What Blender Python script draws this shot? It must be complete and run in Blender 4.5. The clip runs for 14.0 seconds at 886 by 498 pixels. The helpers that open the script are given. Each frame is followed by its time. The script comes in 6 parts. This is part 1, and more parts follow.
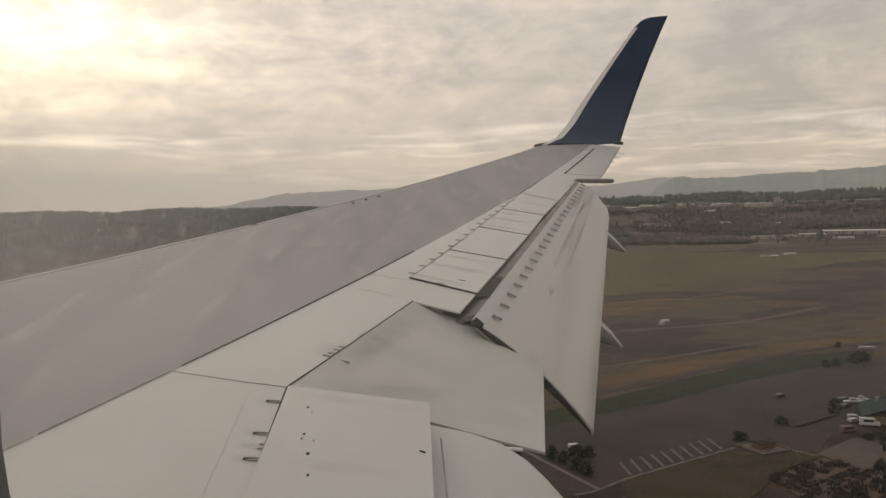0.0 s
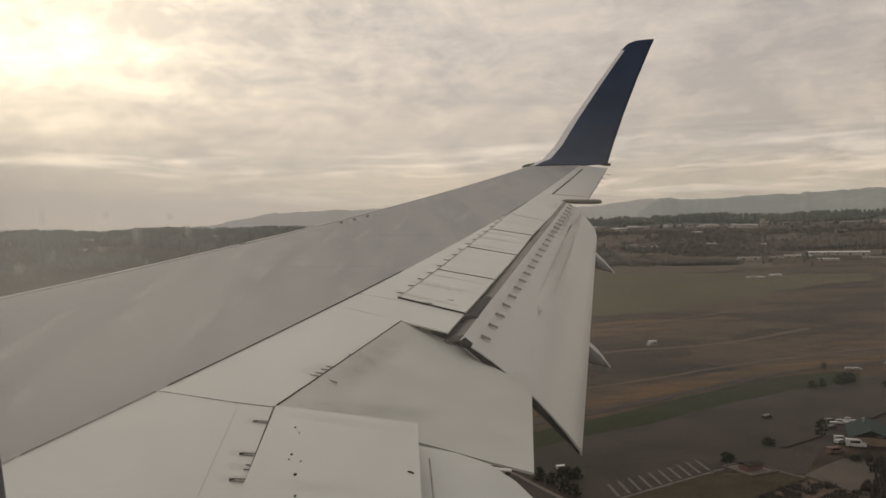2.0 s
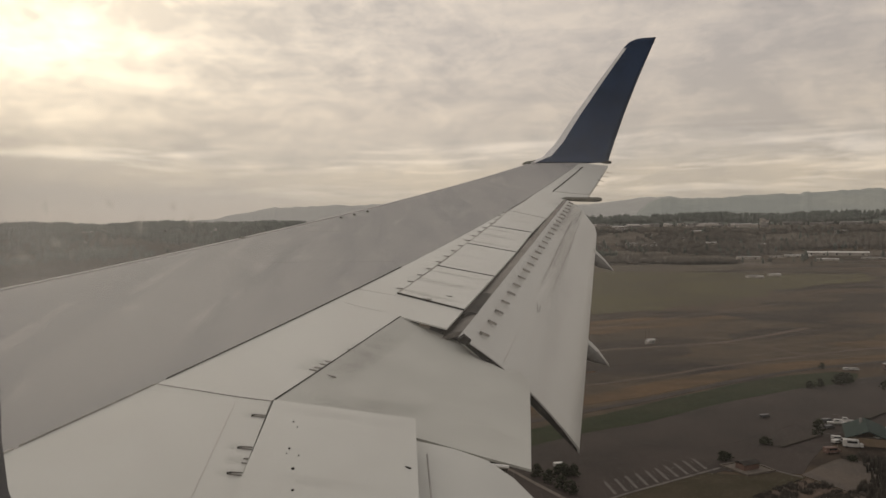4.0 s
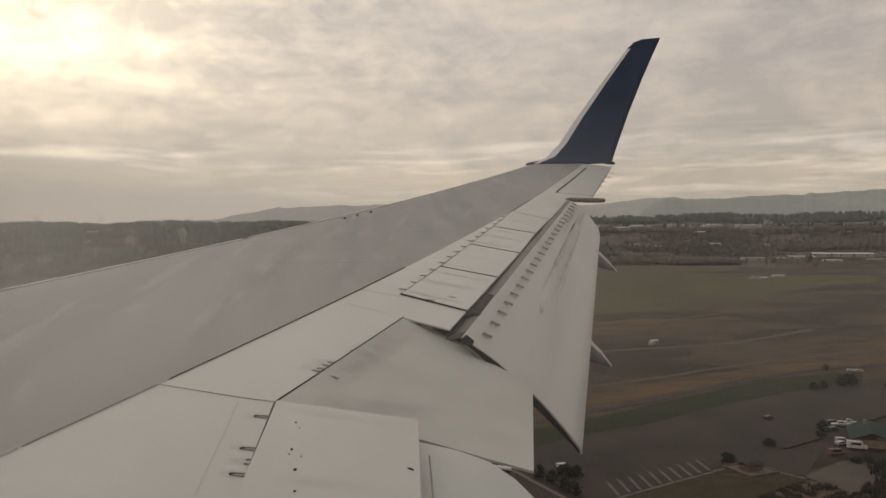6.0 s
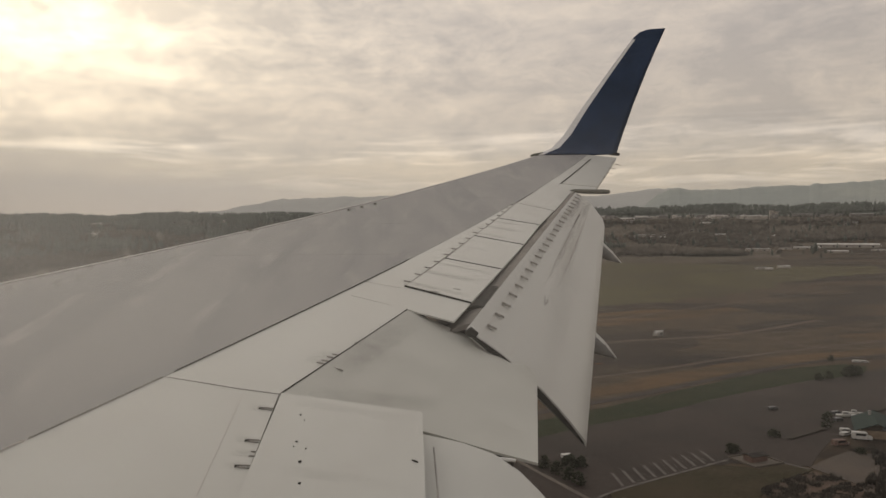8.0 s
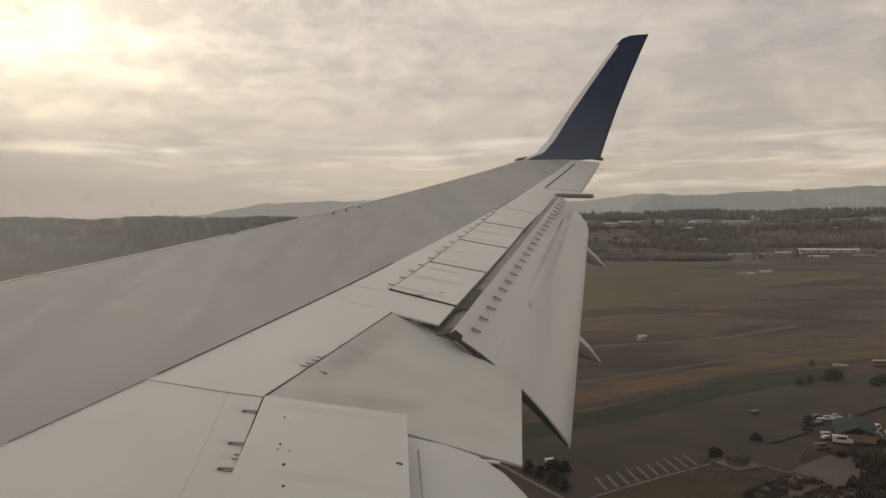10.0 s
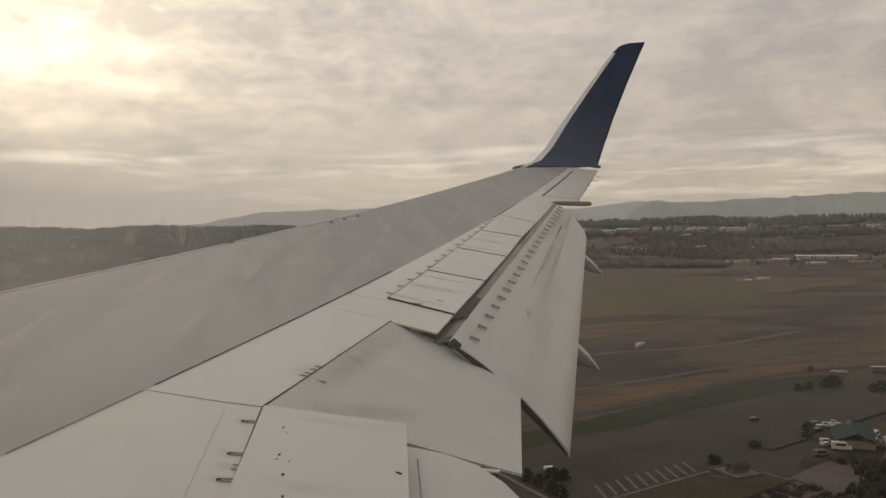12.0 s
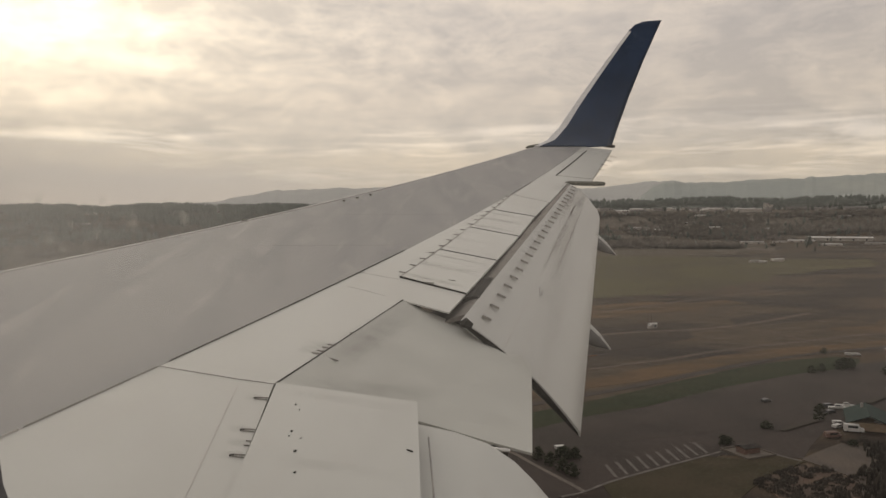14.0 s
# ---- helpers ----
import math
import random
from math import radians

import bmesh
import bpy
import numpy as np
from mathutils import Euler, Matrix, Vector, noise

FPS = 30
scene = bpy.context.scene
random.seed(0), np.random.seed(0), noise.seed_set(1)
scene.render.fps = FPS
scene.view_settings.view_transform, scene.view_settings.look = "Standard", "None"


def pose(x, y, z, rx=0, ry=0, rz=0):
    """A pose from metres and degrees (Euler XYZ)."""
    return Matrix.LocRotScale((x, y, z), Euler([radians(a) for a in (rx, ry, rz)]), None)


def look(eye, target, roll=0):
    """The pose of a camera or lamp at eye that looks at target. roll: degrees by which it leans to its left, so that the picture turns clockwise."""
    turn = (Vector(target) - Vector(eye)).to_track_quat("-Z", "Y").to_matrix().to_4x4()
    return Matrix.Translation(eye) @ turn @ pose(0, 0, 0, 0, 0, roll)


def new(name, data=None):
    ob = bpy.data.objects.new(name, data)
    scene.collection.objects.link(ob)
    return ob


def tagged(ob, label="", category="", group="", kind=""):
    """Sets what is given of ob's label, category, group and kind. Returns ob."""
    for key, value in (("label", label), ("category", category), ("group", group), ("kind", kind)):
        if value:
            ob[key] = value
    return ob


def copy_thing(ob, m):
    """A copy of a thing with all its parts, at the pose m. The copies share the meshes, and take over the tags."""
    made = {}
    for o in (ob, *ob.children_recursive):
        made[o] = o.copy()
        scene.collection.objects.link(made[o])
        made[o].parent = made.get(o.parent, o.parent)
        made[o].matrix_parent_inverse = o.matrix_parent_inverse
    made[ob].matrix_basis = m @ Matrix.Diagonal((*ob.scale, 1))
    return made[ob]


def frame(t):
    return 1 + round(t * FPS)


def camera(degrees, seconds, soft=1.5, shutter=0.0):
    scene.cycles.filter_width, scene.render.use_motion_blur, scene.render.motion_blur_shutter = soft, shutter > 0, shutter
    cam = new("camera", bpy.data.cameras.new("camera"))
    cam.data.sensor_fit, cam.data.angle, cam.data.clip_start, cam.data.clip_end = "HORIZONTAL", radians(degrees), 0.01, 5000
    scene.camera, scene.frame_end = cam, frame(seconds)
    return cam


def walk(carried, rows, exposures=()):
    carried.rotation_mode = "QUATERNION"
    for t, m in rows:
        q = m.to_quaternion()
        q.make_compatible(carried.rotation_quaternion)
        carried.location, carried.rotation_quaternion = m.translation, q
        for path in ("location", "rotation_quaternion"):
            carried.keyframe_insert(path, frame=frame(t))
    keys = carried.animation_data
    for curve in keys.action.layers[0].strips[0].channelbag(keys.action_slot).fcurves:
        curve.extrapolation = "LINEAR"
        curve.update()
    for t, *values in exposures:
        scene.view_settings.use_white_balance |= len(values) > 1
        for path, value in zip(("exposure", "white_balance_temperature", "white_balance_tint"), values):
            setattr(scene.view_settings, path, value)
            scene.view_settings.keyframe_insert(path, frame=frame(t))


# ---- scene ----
# The camera is held at an aircraft window; x runs aft, y outboard, z up.
EYE = 86.0
cam = camera(58.0, 14.0, soft=1.5)
PATH = [
    (0, 0.0025, -0.0009, 0.0010, -1.741, -2.944, 1.419),
    (0.5, 0.0003, 0.0007, 0.0015, -1.866, -2.848, 1.553),
    (1, -0.0018, -0.0002, -0.0020, -2.077, -2.369, 1.549),
    (1.5, -0.0019, -0.0010, -0.0020, -2.459, -1.766, 1.435),
    (2, -0.0023, -0.0005, -0.0032, -2.640, -1.510, 1.214),
    (2.5, -0.0031, -0.0013, -0.0034, -2.789, -1.549, 1.096),
    (5, -0.0024, -0.0012, -0.0045, -2.517, -1.851, 0.443),
    (5.5, 0.0000, 0.0000, 0.0000, -2.500, -1.775, 0.573),
    (6, -0.0003, 0.0001, -0.0006, -2.421, -1.749, 0.505),
    (6.5, 0.0005, 0.0013, 0.0009, -2.191, -1.748, 0.669),
    (7, 0.0001, -0.0001, 0.0023, -1.936, -1.825, 0.597),
    (7.5, 0.0009, -0.0001, 0.0004, -1.895, -1.828, 0.635),
    (8, 0.0016, 0.0019, 0.0050, -2.088, -2.375, 0.578),
    (8.5, 0.0009, 0.0002, 0.0007, -2.313, -2.332, 0.620),
    (11, 0.0001, -0.0018, -0.0050, -3.535, -1.615, 0.363),
    (11.5, 0.0001, -0.0010, -0.0001, -3.386, -1.404, 0.526),
    (12, -0.0034, -0.0007, -0.0019, -3.374, -1.482, 0.697),
    (12.5, -0.0017, -0.0005, -0.0013, -3.257, -2.088, 0.332),
    (13, 0.0012, -0.0008, 0.0008, -3.068, -3.016, 0.002),
    (13.5, -0.0012, 0.0001, -0.0018, -2.709, -3.293, -0.042),
    (14, -0.0007, -0.0001, -0.0005, -2.445, -2.967, 0.357),
]
# the airliner banks very slightly over the plain
AIR = pose(0, 0, EYE, 0.22, 0, 0)
walk(cam, [(t, AIR @ pose(x, y, z, 90 + pitch, 0, yaw) @ pose(0, 0, 0, 0, 0, -lean))
           for t, x, y, z, yaw, pitch, lean in PATH],
     exposures=[(0, 0.10), (1, 0.10), (2, 0.04), (2.5, 0.03), (5, 0.0), (6, -0.03), (7, -0.03), (8, 0.02), (8.5, 0.05), (11, 0.02), (12, 0.0), (12.5, 0.05), (13, 0.10), (13.5, 0.15), (14, 0.12)])

# ---- world and sun: an overcast afternoon, the low sun glowing through thin cloud ----
SUN_AZ, SUN_EL = radians(25.0), radians(15.5)
SUN_WAY = Vector((-math.sin(SUN_AZ) * math.cos(SUN_EL), math.cos(SUN_AZ) * math.cos(SUN_EL), math.sin(SUN_EL)))


def build_world():
    world = bpy.data.worlds.new("overcast_sky")
    scene.world = world
    world.use_nodes = True
    nt = world.node_tree
    nt.nodes.clear()
    N, L = nt.nodes.new, nt.links.new

    def math_node(op, a, b=None, c=None):
        n = N("ShaderNodeMath")
        n.operation = op
        for i, v in enumerate((a, b, c)):
            if v is None:
                continue
            if isinstance(v, (int, float)):
                n.inputs[i].default_value = v
            else:
                L(v, n.inputs[i])
        return n.outputs[0]

    def mix_col(kind, fac, a, b):
        n = N("ShaderNodeMix")
        n.data_type, n.blend_type = "RGBA", kind
        for key, v in ((0, fac), (6, a), (7, b)):
            if isinstance(v, (int, float)):
                n.inputs[key].default_value = v
            elif isinstance(v, tuple):
                n.inputs[key].default_value = (*v, 1)
            else:
                L(v, n.inputs[key])
        return n.outputs[2]

    way = N("ShaderNodeTexCoord").outputs["Generated"]
    sep = N("ShaderNodeSeparateXYZ")
    L(way, sep.inputs[0])
    x, y, z = sep.outputs
    up = math_node("MAXIMUM", z, 0.0)

    def cloud(source, scale, detail, rough, dist, stretch, ofs):
        m = N("ShaderNodeMapping")
        m.inputs["Scale"].default_value = stretch
        m.inputs["Location"].default_value = ofs
        m.inputs["Rotation"].default_value = (0, 0, 0.25)
        L(source, m.inputs[0])
        n = N("ShaderNodeTexNoise")
        n.inputs["Scale"].default_value = scale
        n.inputs["Detail"].default_value = detail
        n.inputs["Roughness"].default_value = rough
        n.inputs["Distortion"].default_value = dist
        L(m.outputs[0], n.inputs["Vector"])
        return n.outputs[0]

    def ranged(v, lo, hi, a, b):
        r = N("ShaderNodeMapRange")
        L(v, r.inputs[0])
        for key, q in ((1, lo), (2, hi), (3, a), (4, b)):
            r.inputs[key].default_value = q
        return r.outputs[0]

    big = cloud(way, 3.2, 4, 0.5, 0.4, (1.0, 1.0, 2.6), (3.1, 0.4, 0.2))
    fine = cloud(way, 11.0, 9, 0.62, 0.5, (1.0, 1.0, 2.1), (0.7, 5.2, 0.9))
    streak = cloud(way, 4.2, 7, 0.62, 0.5, (1.0, 1.0, 11.0), (1.3, 2.0, 0.4))
    amount = math_node("ADD", math_node("MULTIPLY", big, 0.36), math_node("ADD", math_node("MULTIPLY", fine, 0.46), math_node("MULTIPLY", streak, 0.18)))
    wisp = cloud(way, 30.0, 6, 0.62, 0.6, (1.0, 1.0, 2.2), (4.7, 1.2, 0.3))
    amount = math_node("ADD", amount, math_node("MULTIPLY", math_node("SUBTRACT", wisp, 0.5), 0.22))
    low = ranged(up, 0.0, 0.09, 0.25, 1.0)
    cover = ranged(amount, 0.40, 0.60, -0.155, 0.155)
    tone = math_node("ADD", 1.0, math_node("MULTIPLY", cover, low))
    # breaks in the cloud, low over the horizon
    gaps = math_node("MULTIPLY", ranged(math_node("ADD", streak, ranged(x, -0.1, 0.25, 0.0, 0.04)), 0.50, 0.64, 0.0, 0.40), math_node("MULTIPLY", ranged(up, 0.03, 0.045, 0.0, 1.0), ranged(up, 0.085, 0.13, 1.0, 0.0)))
    tone = math_node("ADD", tone, gaps)
    ramp = N("ShaderNodeValToRGB")
    els = ramp.color_ramp.elements
    stops = ((0.0, (0.44, 0.39, 0.33)), (0.036, (0.50, 0.44, 0.362)), (0.054, (0.565, 0.49, 0.395)), (0.067, (0.585, 0.508, 0.412)), (0.082, (0.525, 0.468, 0.402)),
             (0.100, (0.535, 0.478, 0.416)), (0.13, (0.585, 0.515, 0.442)), (0.22, (0.565, 0.507, 0.456)), (0.45, (0.527, 0.49, 0.458)), (1.0, (0.458, 0.44, 0.433)))
    while len(els) < len(stops):
        els.new(1.0)
    for e, (p, c) in zip(els, stops):
        e.position, e.color = p, (*c, 1)
    L(up, ramp.inputs[0])
    tone = math_node("MULTIPLY", tone, ranged(x, 0.05, 0.6, 1.0, 0.88))
    # thick cloud is cooler, thin cloud lets the warm light through
    tint = mix_col("MIX", ranged(cover, -0.17, 0.17, 0.0, 1.0), (0.996, 0.994, 1.014), (1.04, 1.0, 0.945))
    sky = mix_col("MULTIPLY", 1.0, mix_col("MULTIPLY", 1.0, ramp.outputs[0], tint), tone)
    # a dull haze bank low in the forward sky, below the veiled sun
    ragged = math_node("ADD", up, math_node("MULTIPLY", math_node("SUBTRACT", big, 0.5), 0.07))
    side = math_node("MULTIPLY", ranged(x, -0.30, 0.10, 1.0, 0.0), ranged(ragged, 0.045, 0.095, 1.0, 0.0))
    sky = mix_col("MIX", math_node("MULTIPLY", side, 0.85), sky, (0.360, 0.342, 0.330))
    # the veiled sun
    dot = N("ShaderNodeVectorMath")
    dot.operation = "DOT_PRODUCT"
    norm = N("ShaderNodeVectorMath")
    norm.operation = "NORMALIZE"
    L(way, norm.inputs[0])
    L(norm.outputs[0], dot.inputs[0])
    dot.inputs[1].default_value = SUN_WAY
    near = math_node("MAXIMUM", dot.outputs["Value"], 0.0)
    glow = math_node("ADD", math_node("MULTIPLY", math_node("POWER", near, 44.0), 0.72),
                     math_node("MULTIPLY", math_node("POWER", near, 10.0), 0.17))
    glow = math_node("MULTIPLY", math_node("MULTIPLY", glow, ranged(up, 0.05, 0.20, 0.0, 1.0)), math_node("POWER", tone, 2.5))
    sky = mix_col("ADD", 1.0, sky, mix_col("MULTIPLY", 1.0, (1.0, 0.83, 0.55), glow))
    blue = N("ShaderNodeTexSky")
    blue.sky_type, blue.sun_disc = "NISHITA", False
    blue.sun_elevation, blue.sun_rotation = SUN_EL, -SUN_AZ
    sky = mix_col("ADD", 0.002, sky, blue.outputs[0])
    bg = N("ShaderNodeBackground")
    bg.inputs["Strength"].default_value = 1.0
    L(sky, bg.inputs["Color"])
    out = N("ShaderNodeOutputWorld")
    L(bg.outputs[0], out.inputs["Surface"])


build_world()
sun_data = bpy.data.lights.new("sun", "SUN")
sun_data.energy, sun_data.angle, sun_data.color = 0.7, radians(70), (1.0, 0.90, 0.75)
sun = new("sun", sun_data)
sun.matrix_world = look((0, 0, 400), Vector((0, 0, 400)) - SUN_WAY)


# ---- materials ----
def material(name, colour, second=None, rough=0.6, metal=0.0, scale=1.0, fine=12.0, stretch=(1, 1, 1), mix=0.5,
             bump=0.0, spread=(0.4, 0.62), vary=0.0, third=None, spec=0.5, fine_amount=0.3):
    """Two colours mixed by broad noise, broken up by fine noise; third comes in as stains of its own."""
    m = bpy.data.materials.new(name)
    m.use_nodes = True
    nt = m.node_tree
    N, L = nt.nodes.new, nt.links.new
    bsdf = nt.nodes["Principled BSDF"]
    bsdf.inputs["Roughness"].default_value = rough
    bsdf.inputs["Metallic"].default_value = metal
    bsdf.inputs["Specular IOR Level"].default_value = spec
    second = second or tuple(c * 0.8 for c in colour)
    tc = N("ShaderNodeTexCoord")
    mp = N("ShaderNodeMapping")
    mp.inputs["Scale"].default_value = stretch
    L(tc.outputs["Object"], mp.inputs[0])

    def noise_node(s, detail, distortion=0.0):
        n = N("ShaderNodeTexNoise")
        n.inputs["Scale"].default_value, n.inputs["Detail"].default_value = s, detail
        n.inputs["Distortion"].default_value = distortion
        L(mp.outputs[0], n.inputs["Vector"])
        return n.outputs[0]

    def rng(v, lo, hi, a, b):
        r = N("ShaderNodeMapRange")
        L(v, r.inputs[0])
        for key, q in ((1, lo), (2, hi), (3, a), (4, b)):
            r.inputs[key].default_value = q
        return r.outputs[0]

    def mixed(kind, fac, a, b):
        n = N("ShaderNodeMix")
        n.data_type, n.blend_type = "RGBA", kind
        for key, v in ((0, fac), (6, a), (7, b)):
            if isinstance(v, (int, float)):
                n.inputs[key].default_value = v
            elif isinstance(v, tuple):
                n.inputs[key].default_value = (*v, 1)
            else:
                L(v, n.inputs[key])
        return n.outputs[2]

    broad, small = noise_node(scale, 4, 0.3), noise_node(fine, 5)
    col = mixed("MIX", rng(broad, *spread, 0, mix * 2 if mix <= 0.5 else 1), colour, second)
    if third:
        col = mixed("MIX", rng(noise_node(scale * 2.3, 6, 0.8), 0.55, 0.72, 0, 0.8), col, third)
    tone = rng(small, 0.25, 0.75, 1 - fine_amount, 1 + fine_amount)
    col = mixed("MULTIPLY", 1.0, col, tone)
    if vary:
        info = N("ShaderNodeObjectInfo")
        col = mixed("MULTIPLY", 1.0, col, rng(info.outputs["Random"], 0, 1, 1 - vary, 1 + vary))
    L(col, bsdf.inputs["Base Color"])
    L(rng(small, 0.2, 0.8, max(0, rough - 0.1), min(1, rough + 0.1)), bsdf.inputs["Roughness"])
    if bump:
        b = N("ShaderNodeBump")
        b.inputs["Strength"].default_value, b.inputs["Distance"].default_value = 0.6, bump
        L(small, b.inputs["Height"])
        L(b.outputs[0], bsdf.inputs["Normal"])
    return m


GREY_PAINT = material("grey_wing_paint", (0.284, 0.276, 0.272), (0.240, 0.237, 0.239), rough=0.66, spec=0.25, scale=0.9, fine=9.0, stretch=(2.6, 0.36, 1), spread=(0.42, 0.60), fine_amount=0.05, third=(0.365, 0.350, 0.334))
WHITE_PAINT = material("white_wing_paint", (0.514, 0.515, 0.484), (0.482, 0.479, 0.449), rough=0.48, spec=0.5, scale=1.3, fine=8.0, stretch=(1.3, 0.5, 1), fine_amount=0.05, third=(0.468, 0.458, 0.428))
# copy of the wing white, dulled for the shade on the tilted panel
PANEL_SHADE_PAINT = material("tilt_shaded_white_paint", (0.505, 0.504, 0.466), (0.474, 0.472, 0.436), rough=0.62, spec=0.35, scale=1.3, fine=5.0, stretch=(1.0, 0.9, 1), fine_amount=0.05, third=(0.455, 0.45, 0.415))
FLAP_PAINT = material("stained_flap_paint", (0.530, 0.528, 0.498), (0.498, 0.494, 0.466), rough=0.45, spec=0.45, scale=1.6, fine=7.0, stretch=(2.2, 0.35, 2.2), fine_amount=0.05, third=(0.505, 0.496, 0.466))
NOSE_STRIP = material("pale_nose_strip", (0.47, 0.455, 0.44), (0.42, 0.405, 0.39), rough=0.5, scale=2, fine=14, fine_amount=0.06)
# grey that holds the shade of the fairings' undersides
FAIRING_SHADE = material("fairing_underside_shade", (0.13, 0.125, 0.12), (0.18, 0.172, 0.165), rough=0.6, scale=4, fine=20, fine_amount=0.1)
STAIN = material("brown_fluid_stain", (0.50, 0.465, 0.43), (0.54, 0.515, 0.485), rough=0.65, scale=5, fine=22, fine_amount=0.12)
EDGE_METAL = material("pale_edge_paint", (0.78, 0.77, 0.77), (0.70, 0.69, 0.69), rough=0.5, metal=0.0, scale=2, fine=20, fine_amount=0.06)
NAVY = material("navy_winglet_paint", (0.016, 0.036, 0.084), (0.012, 0.028, 0.066), rough=0.5, spec=0.16, scale=1.5, fine=18, fine_amount=0.2)
COVE = material("grey_brown_flap_cove", (0.125, 0.112, 0.100), (0.17, 0.155, 0.14), rough=0.7, spec=0.2, scale=3, fine=25)
DARK = material("dark_rubber_and_gap", (0.022, 0.020, 0.018), (0.034, 0.030, 0.027), rough=0.85, spec=0.15, scale=6, fine=40)
GRIME = material("grimy_fitting", (0.22, 0.207, 0.19), (0.31, 0.295, 0.27), rough=0.6, scale=8, fine=40)
OLIVE = material("weathered_fairing_paint", (0.10, 0.10, 0.075), (0.16, 0.15, 0.12), rough=0.55, scale=5, fine=30)
FUSELAGE = material("white_fuselage_paint", (0.7, 0.69, 0.67), (0.62, 0.61, 0.59), rough=0.4, scale=0.8, fine=6, fine_amount=0.04)
TRIM = material("dark_window_trim", (0.10, 0.095, 0.11), (0.07, 0.065, 0.08), rough=0.7, scale=9, fine=60)

FIELD = material("brown_winter_field", (0.070, 0.051, 0.034), (0.034, 0.026, 0.021), rough=0.95, scale=0.012, fine=0.11, stretch=(0.5, 1.0, 1), spread=(0.45, 0.58), mix=1, spec=0.1, third=(0.080, 0.050, 0.030), fine_amount=0.42)
GRASS = material("green_grass", (0.020, 0.028, 0.011), (0.030, 0.033, 0.015), rough=0.95, scale=0.05, fine=0.9, spec=0.1)
OLIVE_GRASS = material("olive_grass_field", (0.086, 0.076, 0.037), (0.066, 0.054, 0.032), rough=0.95, scale=0.014, fine=0.15, stretch=(0.5, 1.2, 1), spec=0.1)
OLIVE_LAWN = material("worn_olive_lawn", (0.042, 0.036, 0.020), (0.056, 0.044, 0.028), rough=0.95, scale=0.06, fine=0.8, spec=0.1)
PASTURE = material("tan_rough_pasture", (0.098, 0.078, 0.055), (0.070, 0.057, 0.042), rough=0.95, scale=0.02, fine=0.12, stretch=(0.4, 1.2, 1), spread=(0.44, 0.58), mix=1, spec=0.1)
DRY = material("dry_tan_grass", (0.108, 0.067, 0.034), (0.068, 0.047, 0.028), rough=0.95, scale=0.03, fine=0.4, stretch=(0.4, 1.3, 1), spec=0.1)
ASPHALT = material("worn_asphalt_lot", (0.050, 0.039, 0.034), (0.037, 0.030, 0.026), rough=0.9, scale=0.03, fine=0.4, spec=0.15, fine_amount=0.2)
MUD = material("muddy_bank", (0.075, 0.055, 0.042), (0.105, 0.07, 0.05), rough=0.85, scale=0.04, fine=0.6, spec=0.2)
TREES = material("dark_winter_trees", (0.046, 0.040, 0.033), (0.058, 0.049, 0.040), rough=0.95, scale=0.02, fine=0.3, spec=0.1)
CONIFER = material("dark_green_trees", (0.027, 0.030, 0.018), (0.040, 0.040, 0.026), rough=0.95, scale=0.15, fine=1.2, spec=0.1)
BARK = material("bare_bark", (0.045, 0.036, 0.030), rough=0.95, scale=0.6, fine=4)
# far woods and hills: aerial haze is mixed into the base colours
HAZE_WOOD = material("haze_tinted_woods", (0.128, 0.140, 0.128), (0.160, 0.168, 0.150), rough=1.0, scale=0.004, fine=0.05, spec=0.0)
HILL = material("haze_tinted_hills", (0.335, 0.358, 0.340), (0.378, 0.394, 0.364), rough=1.0, scale=0.0022, fine=0.02, spec=0.0, fine_amount=0.08)
FAR_HILL = material("haze_tinted_far_ridge", (0.43, 0.432, 0.418), (0.46, 0.46, 0.44), rough=1.0, scale=0.0022, fine=0.02, spec=0.0, fine_amount=0.06)
ROOF_WHITE = material("pale_metal_roof", (0.56, 0.54, 0.515), (0.42, 0.405, 0.385), rough=0.6, scale=0.1, fine=1.2, vary=0.2)
ROOF_GREY = material("grey_roof", (0.22, 0.205, 0.195), (0.15, 0.14, 0.13), rough=0.8, scale=0.15, fine=1.5, vary=0.25)
ROOF_GREEN = material("green_metal_roof", (0.038, 0.054, 0.048), (0.031, 0.044, 0.040), rough=0.9, spec=0.1, scale=0.3, fine=2)
WALL = material("pale_building_wall", (0.40, 0.37, 0.33), (0.32, 0.29, 0.26), rough=0.8, scale=0.1, fine=1.0, vary=0.25)
WALL_TAN = material("tan_wall", (0.26, 0.19, 0.125), (0.20, 0.15, 0.10), rough=0.8, scale=0.3, fine=2)
VEHICLE = material("white_vehicle_paint", (0.50, 0.49, 0.47), (0.42, 0.41, 0.39), rough=0.35, scale=0.8, fine=4, vary=0.15)
VEHICLE_DARK = material("dark_vehicle_paint", (0.06, 0.06, 0.065), rough=0.35, scale=0.8, fine=4, vary=0.3)
GLASS_DARK = material("dark_window_glass", (0.02, 0.022, 0.025), rough=0.15, scale=1, fine=5)
ROOF_DARK = material("dark_felt_roof", (0.035, 0.030, 0.027), (0.05, 0.044, 0.04), rough=0.9, scale=0.3, fine=2, spec=0.15)
RUST = material("rust_red_panel", (0.13, 0.075, 0.058), (0.10, 0.06, 0.047), rough=0.7, scale=0.4, fine=3)
RUST_SILT = material("rust_orange_netting", (0.20, 0.085, 0.035), (0.15, 0.07, 0.03), rough=0.9, scale=0.1, fine=1.0, spec=0.1)
TANK_GREEN = material("pale_green_tank_paint", (0.25, 0.43, 0.36), (0.21, 0.37, 0.31), rough=0.6, scale=0.1, fine=1)
